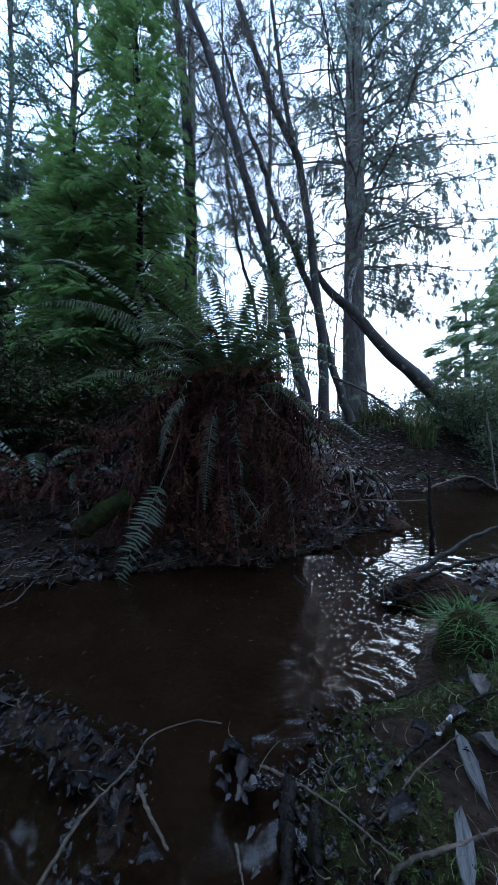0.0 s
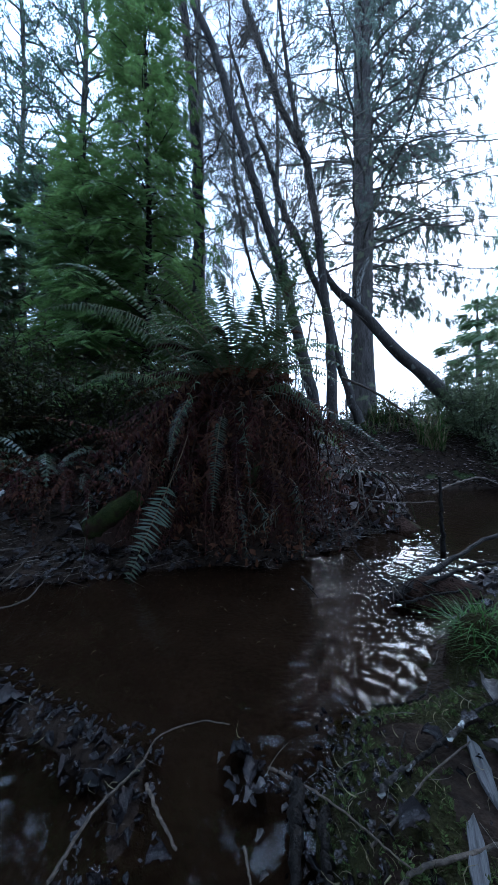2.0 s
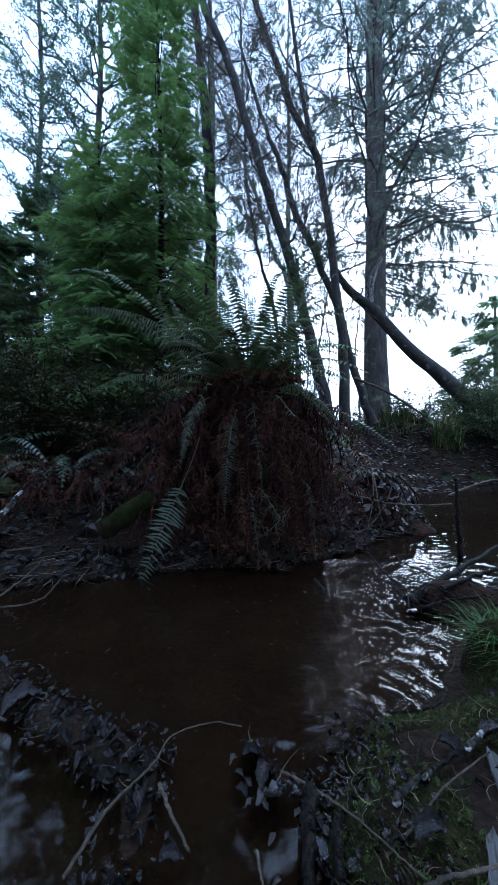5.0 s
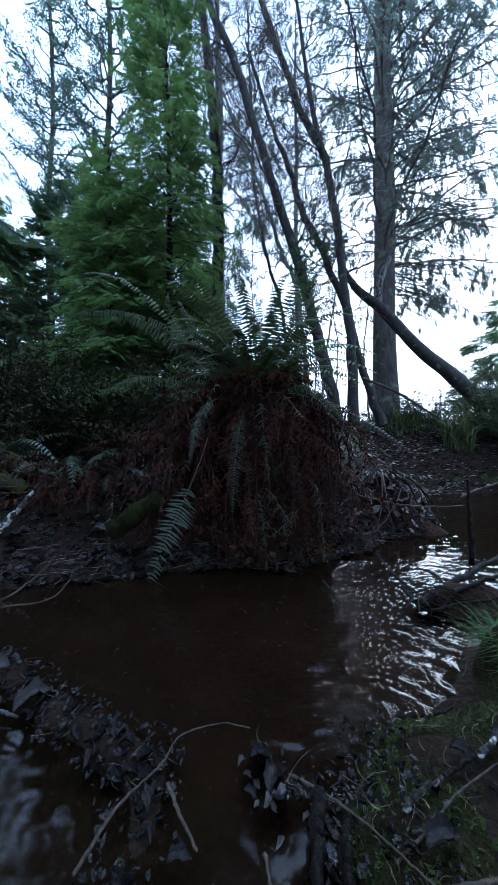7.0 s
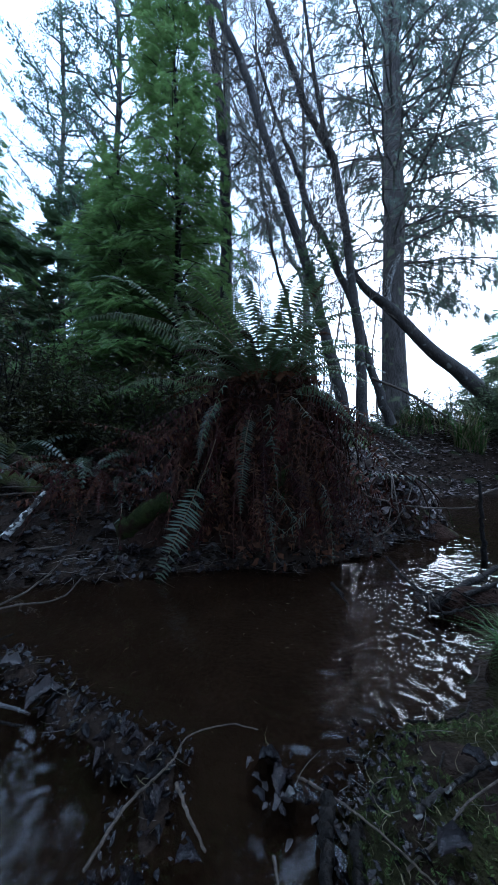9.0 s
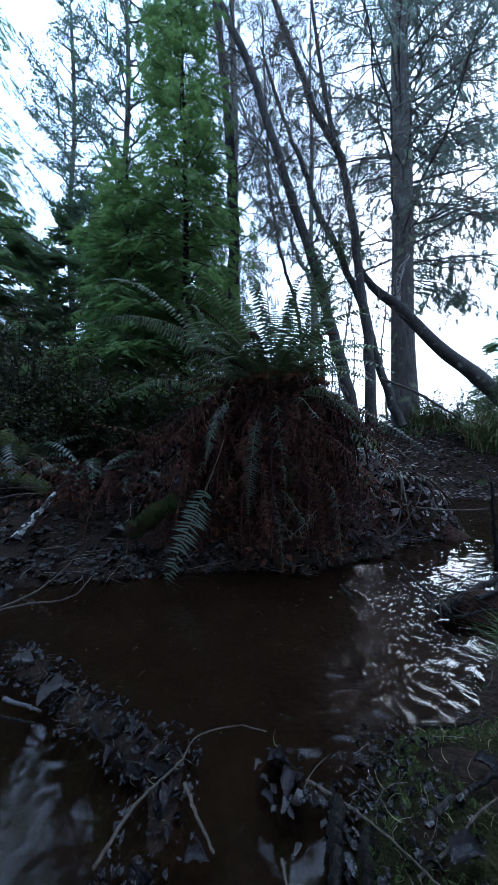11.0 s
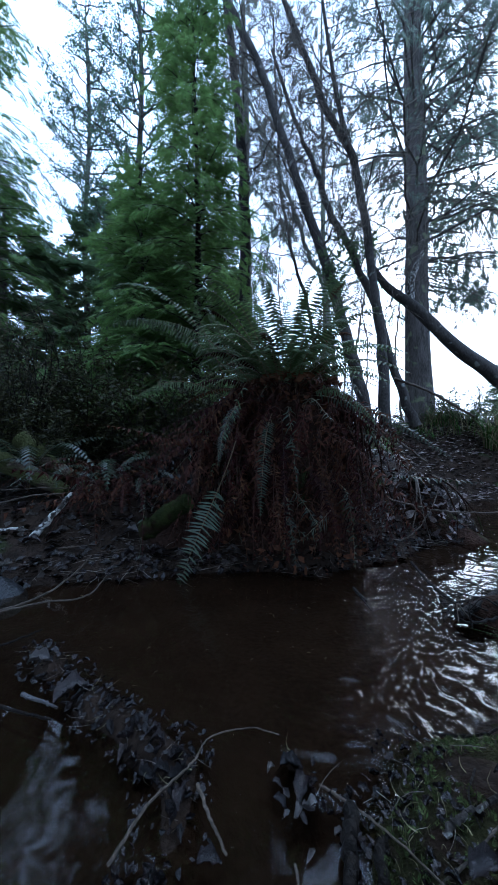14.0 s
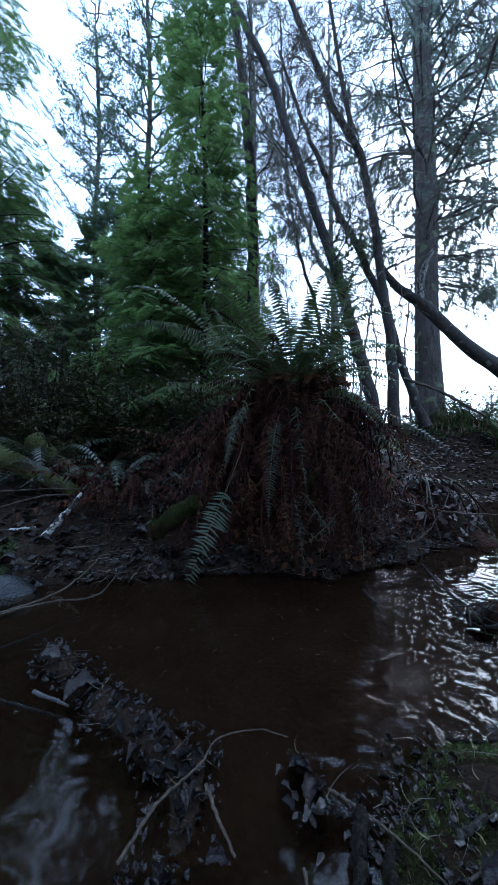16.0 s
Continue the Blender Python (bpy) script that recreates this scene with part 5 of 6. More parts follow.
ST = [
    ([(0.025, 0.735, 0.006), (0.074, 0.707, 0.012), (0.134, 0.651, 0.034), (0.194, 0.542, 0.090), (0.235, 0.481, 0.112)], 0.003, M_STICK, "thin brown stick lying over mossy ground"),
    ([(0.206, 0.468, 0.097), (0.236, 0.483, 0.110), (0.317, 0.497, 0.119), (0.401, 0.514, 0.125), (0.470, 0.511, 0.156)], 0.0042, M_STICK, "forked brown stick lying on the bank"),
    ([(0.189, 0.535, 0.080), (0.241, 0.555, 0.109), (0.328, 0.609, 0.128), (0.438, 0.668, 0.136)], 0.0026, M_STICK, "thin brown stick lying over mossy ground"),
    ([(0.228, 0.598, 0.100), (0.261, 0.616, 0.114), (0.309, 0.634, 0.125)], 0.0065, M_BIRCH, "short stick with flaking white bark"),
    ([(0.315, 0.641, 0.121), (0.397, 0.680, 0.128), (0.472, 0.724, 0.136), (0.528, 0.747, 0.149), (0.634, 0.778, 0.146)], 0.0052, M_DARKSTICK, "dark bent stick with flakes of white bark"),
    ([(0.399, 0.673, 0.138), (0.461, 0.712, 0.145)], 0.0065, M_BIRCH, "short stick with flaking white bark"),
    ([(0.320, 0.906, 0.010), (0.380, 0.861, 0.054), (0.451, 0.880, 0.062), (0.509, 0.953, 0.047)], 0.004, M_DARKSTICK, "dark bent twig at the water's edge"),
    ([(-0.258, 0.724, 0.030), (-0.236, 0.778, 0.035), (-0.145, 0.812, 0.040), (-0.073, 0.845, 0.005)], 0.0022, M_STICK, "fine curved twig arching over the pool"),
    ([(-0.344, 0.515, 0.030), (-0.319, 0.619, 0.030), (-0.275, 0.687, 0.030), (-0.254, 0.730, 0.030)], 0.0036, M_STICK, "thin straight stick lying across wet leaves"),
    ([(-0.235, 0.670, 0.030), (-0.188, 0.614, 0.025), (-0.145, 0.571, 0.020)], 0.004, M_STICK, "grey stick stuck in the leaf dam"),
    ([(-0.023, 0.571, 0.030), (-0.017, 0.552, 0.020), (-0.008, 0.524, 0.010)], 0.0028, M_STICK, "small upright twig in the outflow"),
    ([(0.086, 0.682, 0.020), (0.071, 0.600, 0.020), (0.056, 0.492, 0.020)], 0.016, M_DARKSTICK, "black waterlogged wood under the near bank"),
    ([(0.131, 0.633, 0.030), (0.119, 0.552, 0.030), (0.120, 0.486, 0.030)], 0.012, M_DARKSTICK, "black waterlogged wood under the near bank"),
    ([(0.196, 0.516, 0.086), (0.198, 0.493, 0.090), (0.167, 0.473, 0.066)], 0.0025, M_DARKSTICK, "thin dark twig on the bank"),
    ([(0.334, 0.727, 0.098), (0.289, 0.654, 0.117), (0.283, 0.603, 0.113)], 0.002, M_DARKSTICK, "thin dark twig on the bank"),
    ([(1.297, 2.250, -0.052), (1.317, 2.300, 0.155), (1.325, 2.350, 0.508)], 0.019, M_DARKSTICK, "dark upright stick standing in the stream"),
    ([(0.655, 2.160, 0.030), (0.621, 1.761, 0.060), (0.657, 1.605, 0.050), (0.705, 1.534, 0.040)], 0.0084, M_DARKSTICK, "black branch in the debris pile"),
    ([(0.736, 1.852, 0.090), (0.799, 1.809, 0.070), (0.872, 1.731, 0.050)], 0.0048, M_DARKSTICK, "black branch stub in the debris pile"),
    ([(0.633, 1.494, 0.040), (0.833, 1.625, 0.070), (1.157, 1.870, 0.100), (1.550, 2.137, 0.140), (1.896, 2.280, 0.180)], 0.019, M_DARKSTICK, "brown branch reaching out of the debris pile"),
    ([(0.609, 1.605, 0.050), (0.645, 1.460, 0.030), (0.787, 1.484, 0.050), (0.954, 1.498, 0.070)], 0.0084, M_DARKSTICK, "black branch in the debris pile"),
    ([(0.768, 1.672, 0.080), (0.642, 1.582, 0.060), (0.585, 1.491, 0.020)], 0.0036, M_DARKSTICK, "curled black root in the debris pile"),
    ([(0.968, 1.684, 0.090), (0.928, 1.582, 0.060), (0.960, 1.542, 0.050)], 0.0036, M_DARKSTICK, "curled brown root in the debris pile"),
    ([(0.661, 1.439, 0.020), (0.679, 1.490, 0.100), (0.814, 1.645, 0.120), (0.976, 1.725, 0.120)], 0.0036, M_DARKSTICK, "curled black root in the debris pile"),
    ([(0.659, 1.821, 0.020), (0.621, 1.542, 0.050), (0.587, 1.459, 0.010)], 0.0030, M_DARKSTICK, "curled black root in the debris pile"),
    ([(0.789, 1.513, 0.090), (1.059, 1.619, 0.130), (1.347, 1.655, 0.160)], 0.0120, M_DARKSTICK, "black branch in the debris pile"),
    ([(0.262, 2.500, 0.546), (0.549, 2.600, 0.390), (0.935, 2.650, 0.280), (1.240, 2.700, 0.252), (1.489, 2.700, 0.262)], 0.009, M_STICK, "long grey stick lying over the bank litter"),
    ([(1.742, 3.200, 0.251), (2.069, 3.250, 0.370), (2.335, 3.300, 0.387), (2.628, 3.300, 0.217)], 0.013, M_STICK, "pale bent stick leaning over the run"),
    ([(0.371, 2.350, 0.162), (0.705, 2.500, 0.081), (0.910, 2.580, 0.265), (1.025, 2.700, 0.434)], 0.007, M_STICK, "thin stick lying over the bank litter"),
    ([(0.289, 2.200, -0.034), (0.424, 2.300, 0.053), (0.634, 2.400, 0.086), (0.794, 2.500, 0.081)], 0.006, M_DARKSTICK, "thin dark stick at the water's edge"),
    ([(0.267, 1.520, 0.060), (0.241, 1.720, 0.030), (0.296, 1.561, 0.000)], 0.006, M_DARKSTICK, "dark twig poking out of the ripples"),
    ([(1.665, 6.300, 2.046), (2.223, 6.300, 1.800), (2.738, 6.200, 1.432), (2.958, 6.200, 1.289)], 0.03, M_STICK, "fallen branch lying against the alders"),
    ([(2.688, 3.600, 1.031), (2.663, 3.500, 0.713), (2.569, 3.300, 0.247)], 0.012, M_STICK, "dead upright stem on the bank"),
    ([(0.663, 4.200, 1.115), (1.057, 4.000, 0.849), (1.376, 3.900, 0.570)], 0.014, M_STICK, "bent dead branch behind the mound"),
    ([(-1.409, 1.118, 0.030), (-1.166, 1.246, 0.100), (-1.201, 1.507, 0.100), (-1.435, 2.015, 0.050)], 0.006, M_STICK, "thin bent stick leaning over the pool"),
    ([(-1.370, 1.087, 0.050), (-1.134, 1.182, 0.100), (-0.994, 1.322, 0.080), (-1.138, 1.687, 0.020)], 0.005, M_STICK, "thin bent stick leaning over the pool"),
    ([(-1.172, 0.951, 0.020), (-1.087, 1.054, 0.030), (-1.075, 1.164, 0.010)], 0.005, M_DARKSTICK, "dark stick in the shaded water"),
    ([(-0.829, 0.825, 0.030), (-0.679, 0.787, 0.040)], 0.006, M_PALEWOOD, "short pale peeled stick on the leaf dam"),
    ([(-0.911, 0.790, 0.020), (-0.770, 0.767, 0.030), (-0.675, 0.762, 0.030)], 0.005, M_DARKSTICK, "dark stick on the leaf dam"),
    ([(-1.799, 2.300, 0.256), (-1.554, 2.300, 0.338), (-1.494, 2.400, 0.427)], 0.008, M_STICK, "thin stick on the leafy bank"),
    ([(-2.301, 1.895, 0.323), (-2.024, 2.051, 0.408), (-1.804, 2.197, 0.414)], 0.007, M_STICK, "thin stick on the leafy bank"),
    ([(-2.499, 2.057, 0.432), (-2.106, 2.187, 0.450), (-1.830, 2.293, 0.441)], 0.006, M_STICK, "thin stick on the leafy bank"),
    ([(-1.629, 1.831, 0.107), (-1.446, 1.867, 0.121)], 0.008, M_STICK, "short stick lying on the muddy bank"),
]
for i, (pts, r, mt, lb) in enumerate(ST):
    stick("stick", pts, r, mt, lb, seed=i)
stick("birch_stick", [(-1.832, 1.841, 0.109), (-1.724, 1.910, 0.272), (-1.636, 2.026, 0.441)], 0.028, M_BIRCH, "thick stick with flaking black and white bark", seed=71, sides=9)
stick("birch_stick", [(-2.279, 1.801, 0.190), (-2.088, 1.839, 0.204), (-1.889, 1.878, 0.226)], 0.014, M_BIRCH, "stick with flaking white bark", seed=72)
stick("mossy_log", [(-3.208, 2.105, 1.019), (-2.695, 2.215, 0.752), (-2.322, 2.293, 0.581), (-1.972, 2.368, 0.401)], 0.11, M_MOSSBARK, "mossy fallen log sloping down the bank", "mossy logs on the bank", 16, 0.03, 73, "log", 0.5)
stick("mossy_log", [(-2.576, 2.542, 0.855), (-2.279, 2.556, 0.616), (-1.941, 2.577, 0.426)], 0.09, M_MOSSBARK, "mossy fallen log sloping down the bank", "mossy logs on the bank", 16, 0.03, 74, "log", 0.6)
stick("mossy_log", [(-1.057, 1.980, 0.202), (-0.935, 1.960, 0.284), (-0.747, 1.950, 0.418)], 0.066, M_MOSSLOG, "short log covered in green moss", "mossy logs on the bank", 16, 0.14, 75, "log", 0.8)
stick("mossy_log", [(-2.935, 1.973, 0.312), (-2.352, 1.939, 0.189), (-2.051, 1.850, 0.048)], 0.08, M_DARKSTICK, "dark wet log at the pool's edge", "mossy logs on the bank", 12, 0.08, 76, "log", 0.7)
rk = on_ground((-1.643, 1.451, 0.000))
thing("stone", lump(0.32, 0.2, 0.1, 81, 0.16, 1.8, 36, foot=0.16), M_ROCK, "smooth wet grey stone at the pool's edge", "stone", at=Matrix.Translation(rk))


pile = np.array(on_ground((0.870, 1.577, 0.020)))
clump = empty("mud_clump", tuple(pile), "dark clump of mud and rotted leaves holding branches", "debris")
part("body", lump(0.3, 0.15, 0.14, 85, 0.3, 2.0, 40, foot=0.12), M_PEAT, clump)
g = np.random.default_rng(86)
for i in range(34):
    o = np.array([g.uniform(-0.26, 0.2), g.uniform(-0.1, 0.06), g.uniform(0.03, 0.12)])
    d = unit(np.array([g.normal(-0.5, 0.7), g.normal(-0.25, 0.5), g.normal(0.1, 0.35)]))
    ln = g.uniform(0.06, 0.2)
    bend = g.normal(size=3) * 0.35 * ln
    pts = [o, o + d * ln * 0.4 + bend * 0.5, o + d * ln * 0.8 + bend, o + d * ln + bend * 0.6 - [0, 0, ln * g.uniform(0.1, 0.5)]]
    part("root", tube(smooth_path(pts, 10), [g.uniform(0.0025, 0.006), 0.003, 0.0012], 5, 0.1, i), M_STICK if i % 6 == 0 else M_DARKSTICK, clump)


def splinter(name, a, b, wide, thick, seed):
    """A flat split piece of weathered wood with ragged ends."""
    g = np.random.default_rng(seed)
    a, b = np.array(a), np.array(b)
    ln = np.linalg.norm(b - a)
    x = np.linspace(0, ln, 9)
    w = wide * 0.5 * np.array([0.3, 0.75, 1, 1, 0.97, 0.95, 0.85, 0.6, 0.15]) * (1 + g.normal(size=9) * 0.1)
    bow = np.cumsum(g.normal(size=9)) * 0.0012
    v = []
    for i in range(9):
        for sx, sz in ((-1, 0), (1, 0), (1, 1), (0.1, 0.75), (-0.1, 0.75), (-1, 1)):
            v.append((x[i] + (g.normal() * 0.012 if i in (0, 8) else 0), sx * w[i] + bow[i], sz * thick + g.normal() * 0.0006))
    f = [[i * 6 + k, i * 6 + (k + 1) % 6, (i + 1) * 6 + (k + 1) % 6, (i + 1) * 6 + k] for i in range(8) for k in range(6)]
    s = Soup().add(v, f)
    s.add(np.array(v)[:6], [[0, 5, 4, 3], [0, 3, 2, 1]])
    s.add(np.array(v)[-6:], [[0, 1, 2, 3], [0, 3, 4, 5]])
    m = basis((b - a)[None], np.array([[0.0, 0.0, 1.0]]))[0]
    return thing(name, s, M_PALEWOOD, "flat grey splinter of weathered wood on the bank", "wood", "wood splinters", at=Matrix.Translation(a) @ Matrix(m.tolist()).to_4x4(), smooth=False)


splinter("wood_splinter", (0.447, 0.679, 0.125), (0.410, 0.563, 0.121), 0.026, 0.009, 91)
splinter("wood_splinter", (0.361, 0.546, 0.115), (0.309, 0.442, 0.111), 0.026, 0.009, 92)
splinter("wood_splinter", (0.487, 0.672, 0.130), (0.501, 0.615, 0.133), 0.022, 0.009, 93)

# ---------------------------------------------------------------- leaves
leaf_meshes, pale_meshes = [], []
for k, (v_, f_) in enumerate(LEAVES_NEAR[:5]):
    leaf_meshes.append(Soup().add(v_, f_).mesh("leaf", M_LEAF))
    pale_meshes.append(Soup().add(v_, f_).mesh("leaf", M_LEAFPALE))
g = np.random.default_rng(700)
count = 0
while count < 170:
    if count < 50:
        i = g.integers(0, 4)
        (ax, ay), (bx, by), w_, _ = BARS[i]
        t_ = g.uniform()
        x_, y_ = ax + (bx - ax) * t_ + g.normal() * w_ * 0.6, ay + (by - ay) * t_ + g.normal() * w_ * 0.6
        if gz(x_, y_) < 0.0:
            continue
    elif count < 66:
        x_, y_ = g.uniform(0.1, 1.2), g.uniform(0.4, 1.3)
        if edge_distance(np.array([x_]), np.array([y_]))[0] < 0.02:
            continue
    elif count < 125:
        x_, y_ = g.uniform(0.3, 1.5), g.uniform(2.1, 4.2)
        if edge_distance(np.array([x_]), np.array([y_]))[0] < 0.02:
            continue
    else:
        x_, y_ = g.uniform(-2.2, -0.3), g.uniform(1.5, 2.7)
        if edge_distance(np.array([x_]), np.array([y_]))[0] < 0.02:
            continue
    ob = new("fallen_leaf", (pale_meshes if count % 6 == 0 and count > 66 else leaf_meshes)[g.integers(5)])
    z_ = max(gz(x_, y_), 0.0) + 0.006
    sc = g.uniform(0.022, 0.05) if count < 66 else g.uniform(0.06, 0.11)
    ob.matrix_world = pose(x_, y_, z_, g.normal() * 11, g.normal() * 11, g.uniform(0, 360)) @ Matrix.Diagonal((sc, sc, sc, 1))
    tagged(ob, "curled wet brown leaf lying on the bank", "leaf", "fallen leaves")
    count += 1


LEAF_FAR = (np.array([[-0.5, 0.02, 0], [-0.05, 0.34, 0.09], [0.5, 0, 0.02], [0.0, -0.33, 0.1], [0.0, 0.0, 0.0]]), np.array([[0, 4, 2, 1], [0, 3, 2, 4]]))


def litter(name, x0, x1, y0, y1, n_, size, label, seed, wet=0.0, tilt=0.4, shapes=LEAVES, mat=M_LITTER):
    g = np.random.default_rng(seed)
    x, y = g.uniform(x0, x1, n_), g.uniform(y0, y1, n_)
    d = edge_distance(x, y)
    z = ground_z(x, y)
    keep = ((d > 0.02) | (z > -wet)) & (np.hypot((x - MX) / 0.5, (y - MY) / 0.48) > 1)
    p = np.stack([x, y, np.maximum(z, 0) + 0.006], -1)[keep]
    s = Soup()
    for i, t_ in enumerate(shapes):
        q = p[i::len(shapes)]
        m = len(q)
        nr = unit(np.array([0, 0, 1.0]) + random_dirs(m, g) * tilt)
        strew(s, t_, basis(random_dirs(m, g, 0.1), nr), g.uniform(size[0], size[1], m), q)
    thing(name, s, mat, label, "leaves", kind="stuff")


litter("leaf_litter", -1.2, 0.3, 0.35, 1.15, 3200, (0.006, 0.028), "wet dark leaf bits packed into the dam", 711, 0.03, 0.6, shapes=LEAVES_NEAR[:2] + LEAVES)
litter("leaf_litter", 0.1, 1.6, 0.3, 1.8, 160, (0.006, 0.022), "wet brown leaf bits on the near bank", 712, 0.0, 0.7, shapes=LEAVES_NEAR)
litter("leaf_litter", -3.0, 0.6, 1.5, 4.2, 3000, (0.02, 0.09), "brown leaf litter on the shaded bank", 713, tilt=0.6, shapes=[LEAVES[0], LEAF_FAR, LEAF_FAR], mat=M_LITTERWETSHADE)
litter("leaf_litter", 0.2, 2.2, 2.0, 5.0, 2200, (0.03, 0.09), "brown leaf litter beside the run", 714, tilt=0.6, mat=M_LITTERWETSHADE)
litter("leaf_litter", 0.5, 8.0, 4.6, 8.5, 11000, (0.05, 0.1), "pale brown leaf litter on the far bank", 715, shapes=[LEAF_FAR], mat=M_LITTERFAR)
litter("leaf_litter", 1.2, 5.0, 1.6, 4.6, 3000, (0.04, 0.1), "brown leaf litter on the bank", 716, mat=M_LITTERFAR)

# thin litter over the rest of the clearing
g = np.random.default_rng(718)
lx_, ly_ = g.uniform(-6, 7, 9000), g.uniform(-5, 3.5, 9000)
far_ = (np.hypot(lx_, ly_ - 0.6) > 1.9) & (edge_distance(lx_, ly_) > 0.05) & ((ly_ < 1.4) | (lx_ > 1.8))
lp_ = np.stack([lx_, ly_, ground_z(lx_, ly_) + 0.008], -1)[far_]
s = strew(Soup(), LEAF_FAR, basis(random_dirs(len(lp_), g, 0.1), unit(np.array([0, 0, 1.0]) + random_dirs(len(lp_), g) * 0.4)), g.uniform(0.04, 0.1, len(lp_)), lp_)
thing("leaf_litter", s, M_LITTERWETSHADE, "dark brown leaf litter scattered over the clearing", "leaves", kind="stuff")

# fine twigs among the litter
g = np.random.default_rng(720)
k = 3000
tx, ty = g.uniform(-1.6, 2.4, k), g.uniform(0.35, 3.4, k)
tz = ground_z(tx, ty)
ok = tz > -0.012
tp = np.stack([tx, ty, np.maximum(tz, 0) + 0.01], -1)[ok]
s = Soup()
for i, t_ in enumerate(TWIGS):
    q = tp[i::4]
    strew(s, t_, basis(random_dirs(len(q), g, 0.12), np.tile([0.0, 0.1, 1.0], (len(q), 1))), np.where(np.hypot(q[:, 0], q[:, 1]) < 1.6, g.uniform(0.015, 0.085, len(q)), g.uniform(0.04, 0.2, len(q))), q)
thing("twig_litter", s, M_TWIG, "fine broken twigs scattered over the banks", "twigs", kind="stuff")

g = np.random.default_rng(730)
sx_, sy_ = g.uniform(0.12, 1.2, 420), g.uniform(0.4, 1.2, 420)
keep = edge_distance(sx_, sy_) > 0.01
sp_ = np.stack([sx_, sy_, ground_z(sx_, sy_) + 0.009], -1)[keep]
s = Soup()
for i, t_ in enumerate(TWIGS):
    q = sp_[i::4]
    strew(s, (t_[0] * [1, 4, 4], t_[1]), basis(random_dirs(len(q), g, 0.2), np.tile([0.0, 0.1, 1.0], (len(q), 1))), g.uniform(0.01, 0.036, len(q)), q)
thing("straw_bits", s, M_DRYGRASS, "short pale straw bits strewn over the moss", "straw", kind="stuff")

# crumpled leaves caught in the outflow, pale to stand in for wet glints
for i in range(18):
    x_, y_ = (g.normal(-0.02, 0.03), g.uniform(0.66, 0.8)) if i < 14 else (g.normal(0.03, 0.035), g.uniform(0.5, 0.66))
    ob = new("fallen_leaf", (pale_meshes if i % 3 else leaf_meshes)[g.integers(5)])
    ob.matrix_world = pose(x_, y_, max(gz(x_, y_), 0.0) + 0.008, g.normal() * 14, g.normal() * 14, g.uniform(0, 360)) @ Matrix.Diagonal((*[g.uniform(0.014, 0.034)] * 3, 1))
    tagged(ob, "crumpled wet leaf placed in the outflow to stand in for glints", "leaf", "fallen leaves")

# larger leaves that stand out
for (lx, ly, lz), sz, ang, mesh_set in (((0.571, 0.800, 0.141), 0.085, 70, pale_meshes), ((0.478, 0.634, 0.137), 0.07, 120, pale_meshes), ((0.264, 0.541, 0.117), 0.06, 20, leaf_meshes), ((0.471, 0.710, 0.132), 0.06, 200, leaf_meshes),
                                   ((0.379, 0.692, 0.117), 0.05, 320, leaf_meshes), ((-0.704, 0.874, 0.012), 0.1, 60, leaf_meshes), ((-0.899, 0.967, 0.026), 0.08, 20, pale_meshes), ((-1.233, 2.133, 0.153), 0.11, 10, pale_meshes),
                                   ((0.562, 2.620, 0.258), 0.13, 40, pale_meshes), ((0.737, 2.700, 0.290), 0.11, 110, pale_meshes), ((1.457, 3.300, 0.042), 0.16, 140, pale_meshes), ((-0.014, 0.719, 0.010), 0.06, 80, leaf_meshes), ((-0.039, 0.763, 0.012), 0.05, 10, leaf_meshes),
                                   ((1.120, 1.563, 0.068), 0.11, 33, pale_meshes), ((1.291, 1.698, 0.085), 0.1, 250, pale_meshes), ((-0.265, 0.647, 0.020), 0.05, 290, leaf_meshes), ((-0.175, 0.562, 0.012), 0.045, 15, leaf_meshes)):
    ob = new("fallen_leaf", mesh_set[int(ang) % 5])
    ob.matrix_world = pose(lx, ly, lz, 8, -6, ang) @ Matrix.Diagonal((sz, sz, sz, 1))
    tagged(ob, "large wet grey-brown leaf lying by the water", "leaf", "fallen leaves")

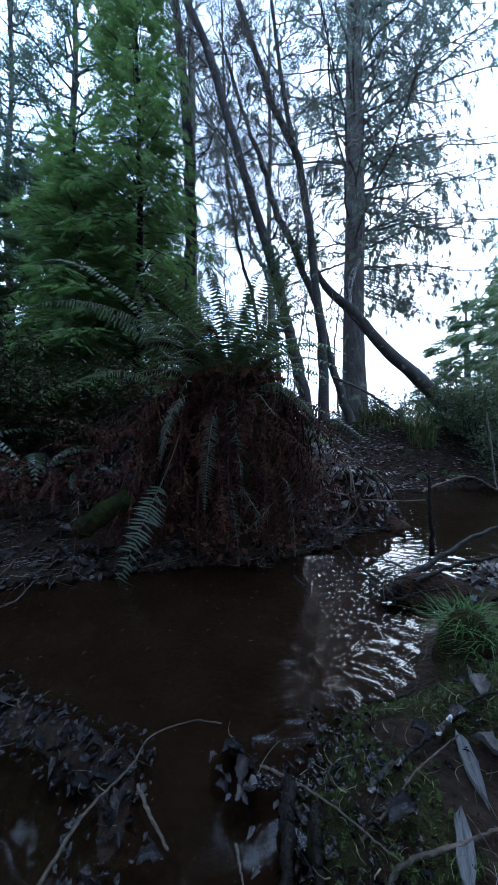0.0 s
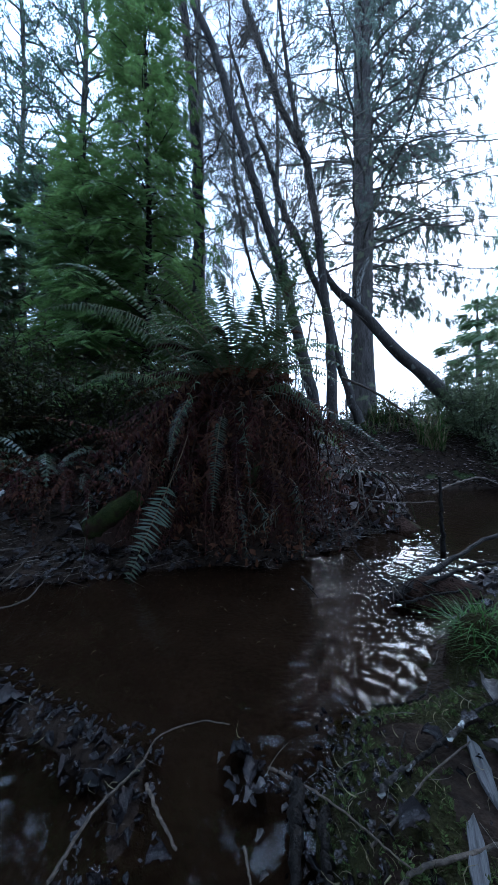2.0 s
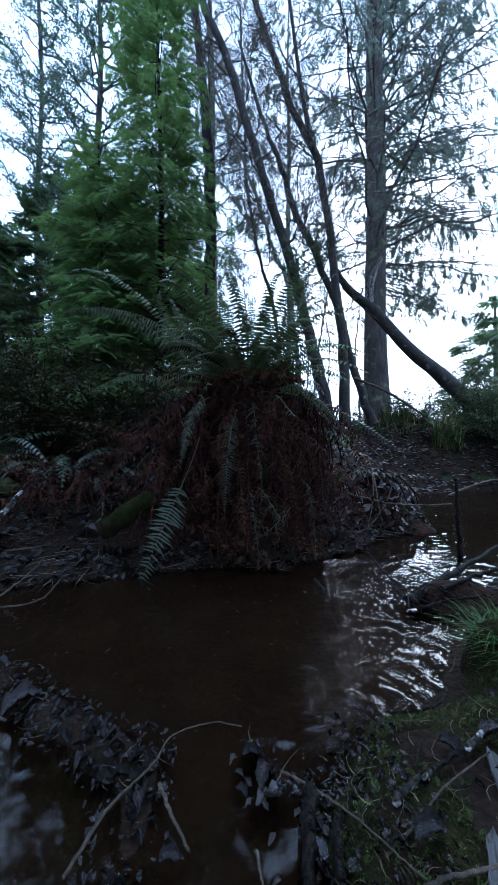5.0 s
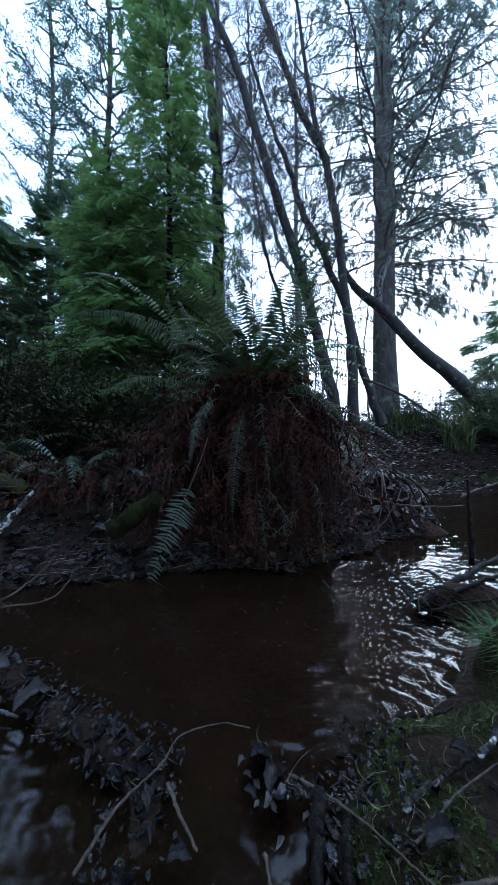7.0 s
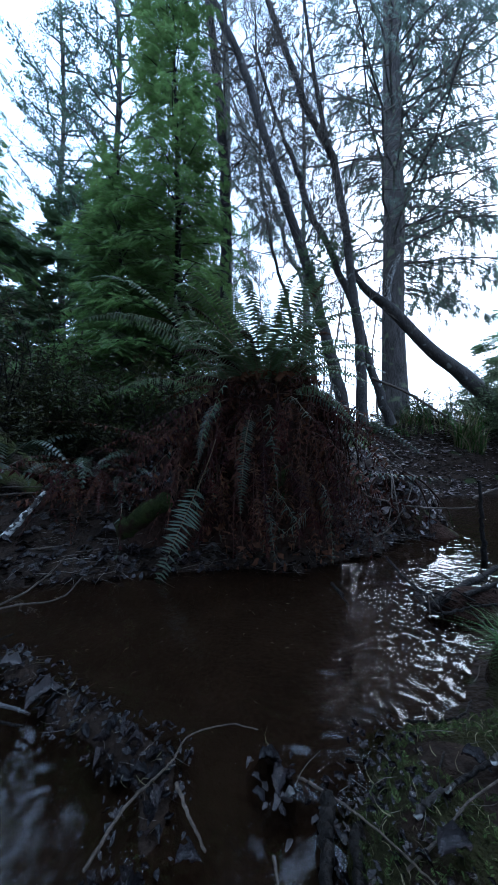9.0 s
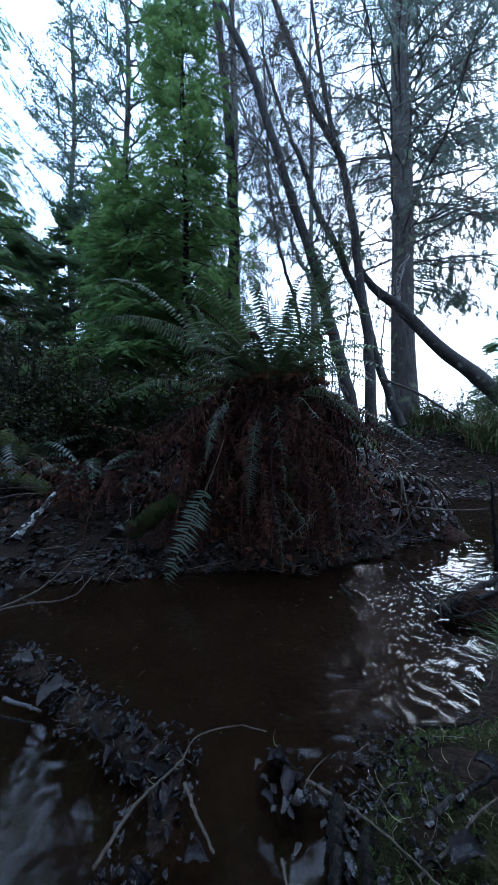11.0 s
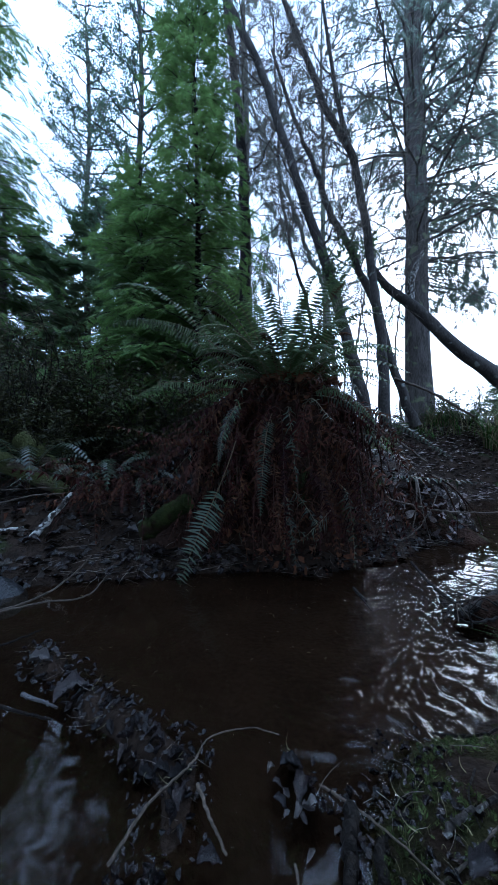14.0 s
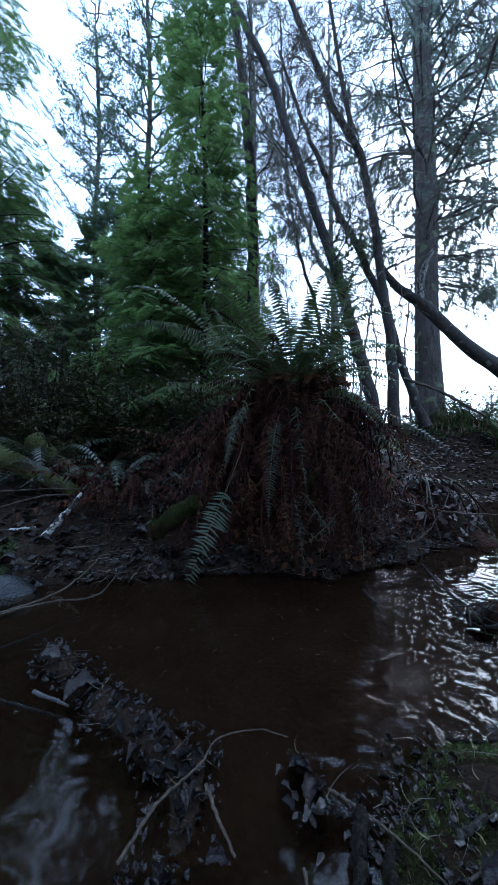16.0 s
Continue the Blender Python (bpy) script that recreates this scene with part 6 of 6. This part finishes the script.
# pale bits that stand in for glints on the wet dam leaves
g = np.random.default_rng(735)
sx_, sy_ = g.uniform(-1.05, 0.1, 420), g.uniform(0.38, 1.08, 420)
sz_ = ground_z(sx_, sy_)
sp_ = np.stack([sx_, sy_, sz_ + 0.014], -1)[sz_ > 0.0]
s = Soup()
for i, t_ in enumerate(TWIGS):
    q = sp_[i::4]
    strew(s, (t_[0] * [1, 3, 3], t_[1]), basis(random_dirs(len(q), g, 0.3), np.tile([0.0, 0.1, 1.0], (len(q), 1))), g.uniform(0.008, 0.04, len(q)), q)
thing("straw_bits", s, M_DRYGRASS, "short pale straw and twig bits standing in for glints on the leaf dam", "straw", kind="stuff")

g = np.random.default_rng(740)
fx_, fy_ = g.uniform(-1.2, 0.5, 90), g.uniform(0.8, 1.85, 90)
keep = edge_distance(fx_, fy_) < -0.05
fp_ = np.stack([fx_, fy_, 0 * fx_ + 0.003], -1)[keep]
s = Soup()
strew(s, (TWIGS[1][0] * [1, 5, 5], TWIGS[1][1]), basis(random_dirs(len(fp_), g, 0.02), np.tile([0.0, 0.0, 1.0], (len(fp_), 1))), g.uniform(0.006, 0.022, len(fp_)), fp_)
thing("floating_bits", s, M_DRYGRASS, "pale straw flecks floating on the pool", "straw", kind="stuff")

# flotsam along the shaded waterline
g = np.random.default_rng(750)
hx_, hy_ = g.uniform(-1.9, 1.4, 5200), g.uniform(1.3, 3.2, 5200)
hd_ = edge_distance(hx_, hy_)
keep = (hd_ > -0.03) & (hd_ < 0.3) & (g.uniform(size=5200) > hd_ * 2.2)
hp_ = np.stack([hx_, hy_, np.maximum(ground_z(hx_, hy_), 0) + 0.006], -1)[keep]
s = Soup()
for i, t_ in enumerate(LEAVES):
    q = hp_[i::7]
    strew(s, t_, basis(random_dirs(len(q), g, 0.3), unit(np.array([0, 0, 1.0]) + random_dirs(len(q), g) * 0.7)), g.uniform(0.02, 0.075, len(q)), q)
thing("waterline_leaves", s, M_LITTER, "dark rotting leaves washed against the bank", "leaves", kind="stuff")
s = Soup()
for i in (5, 6):
    q = hp_[i::7]
    strew(s, TWIGS[i % 4], basis(random_dirs(len(q), g, 0.35), np.tile([0.0, 0.1, 1.0], (len(q), 1))), g.uniform(0.06, 0.22, len(q)), q)
thing("waterline_twigs", s, M_DARKSTICK, "dark wet twigs washed against the bank", "twigs", kind="stuff")
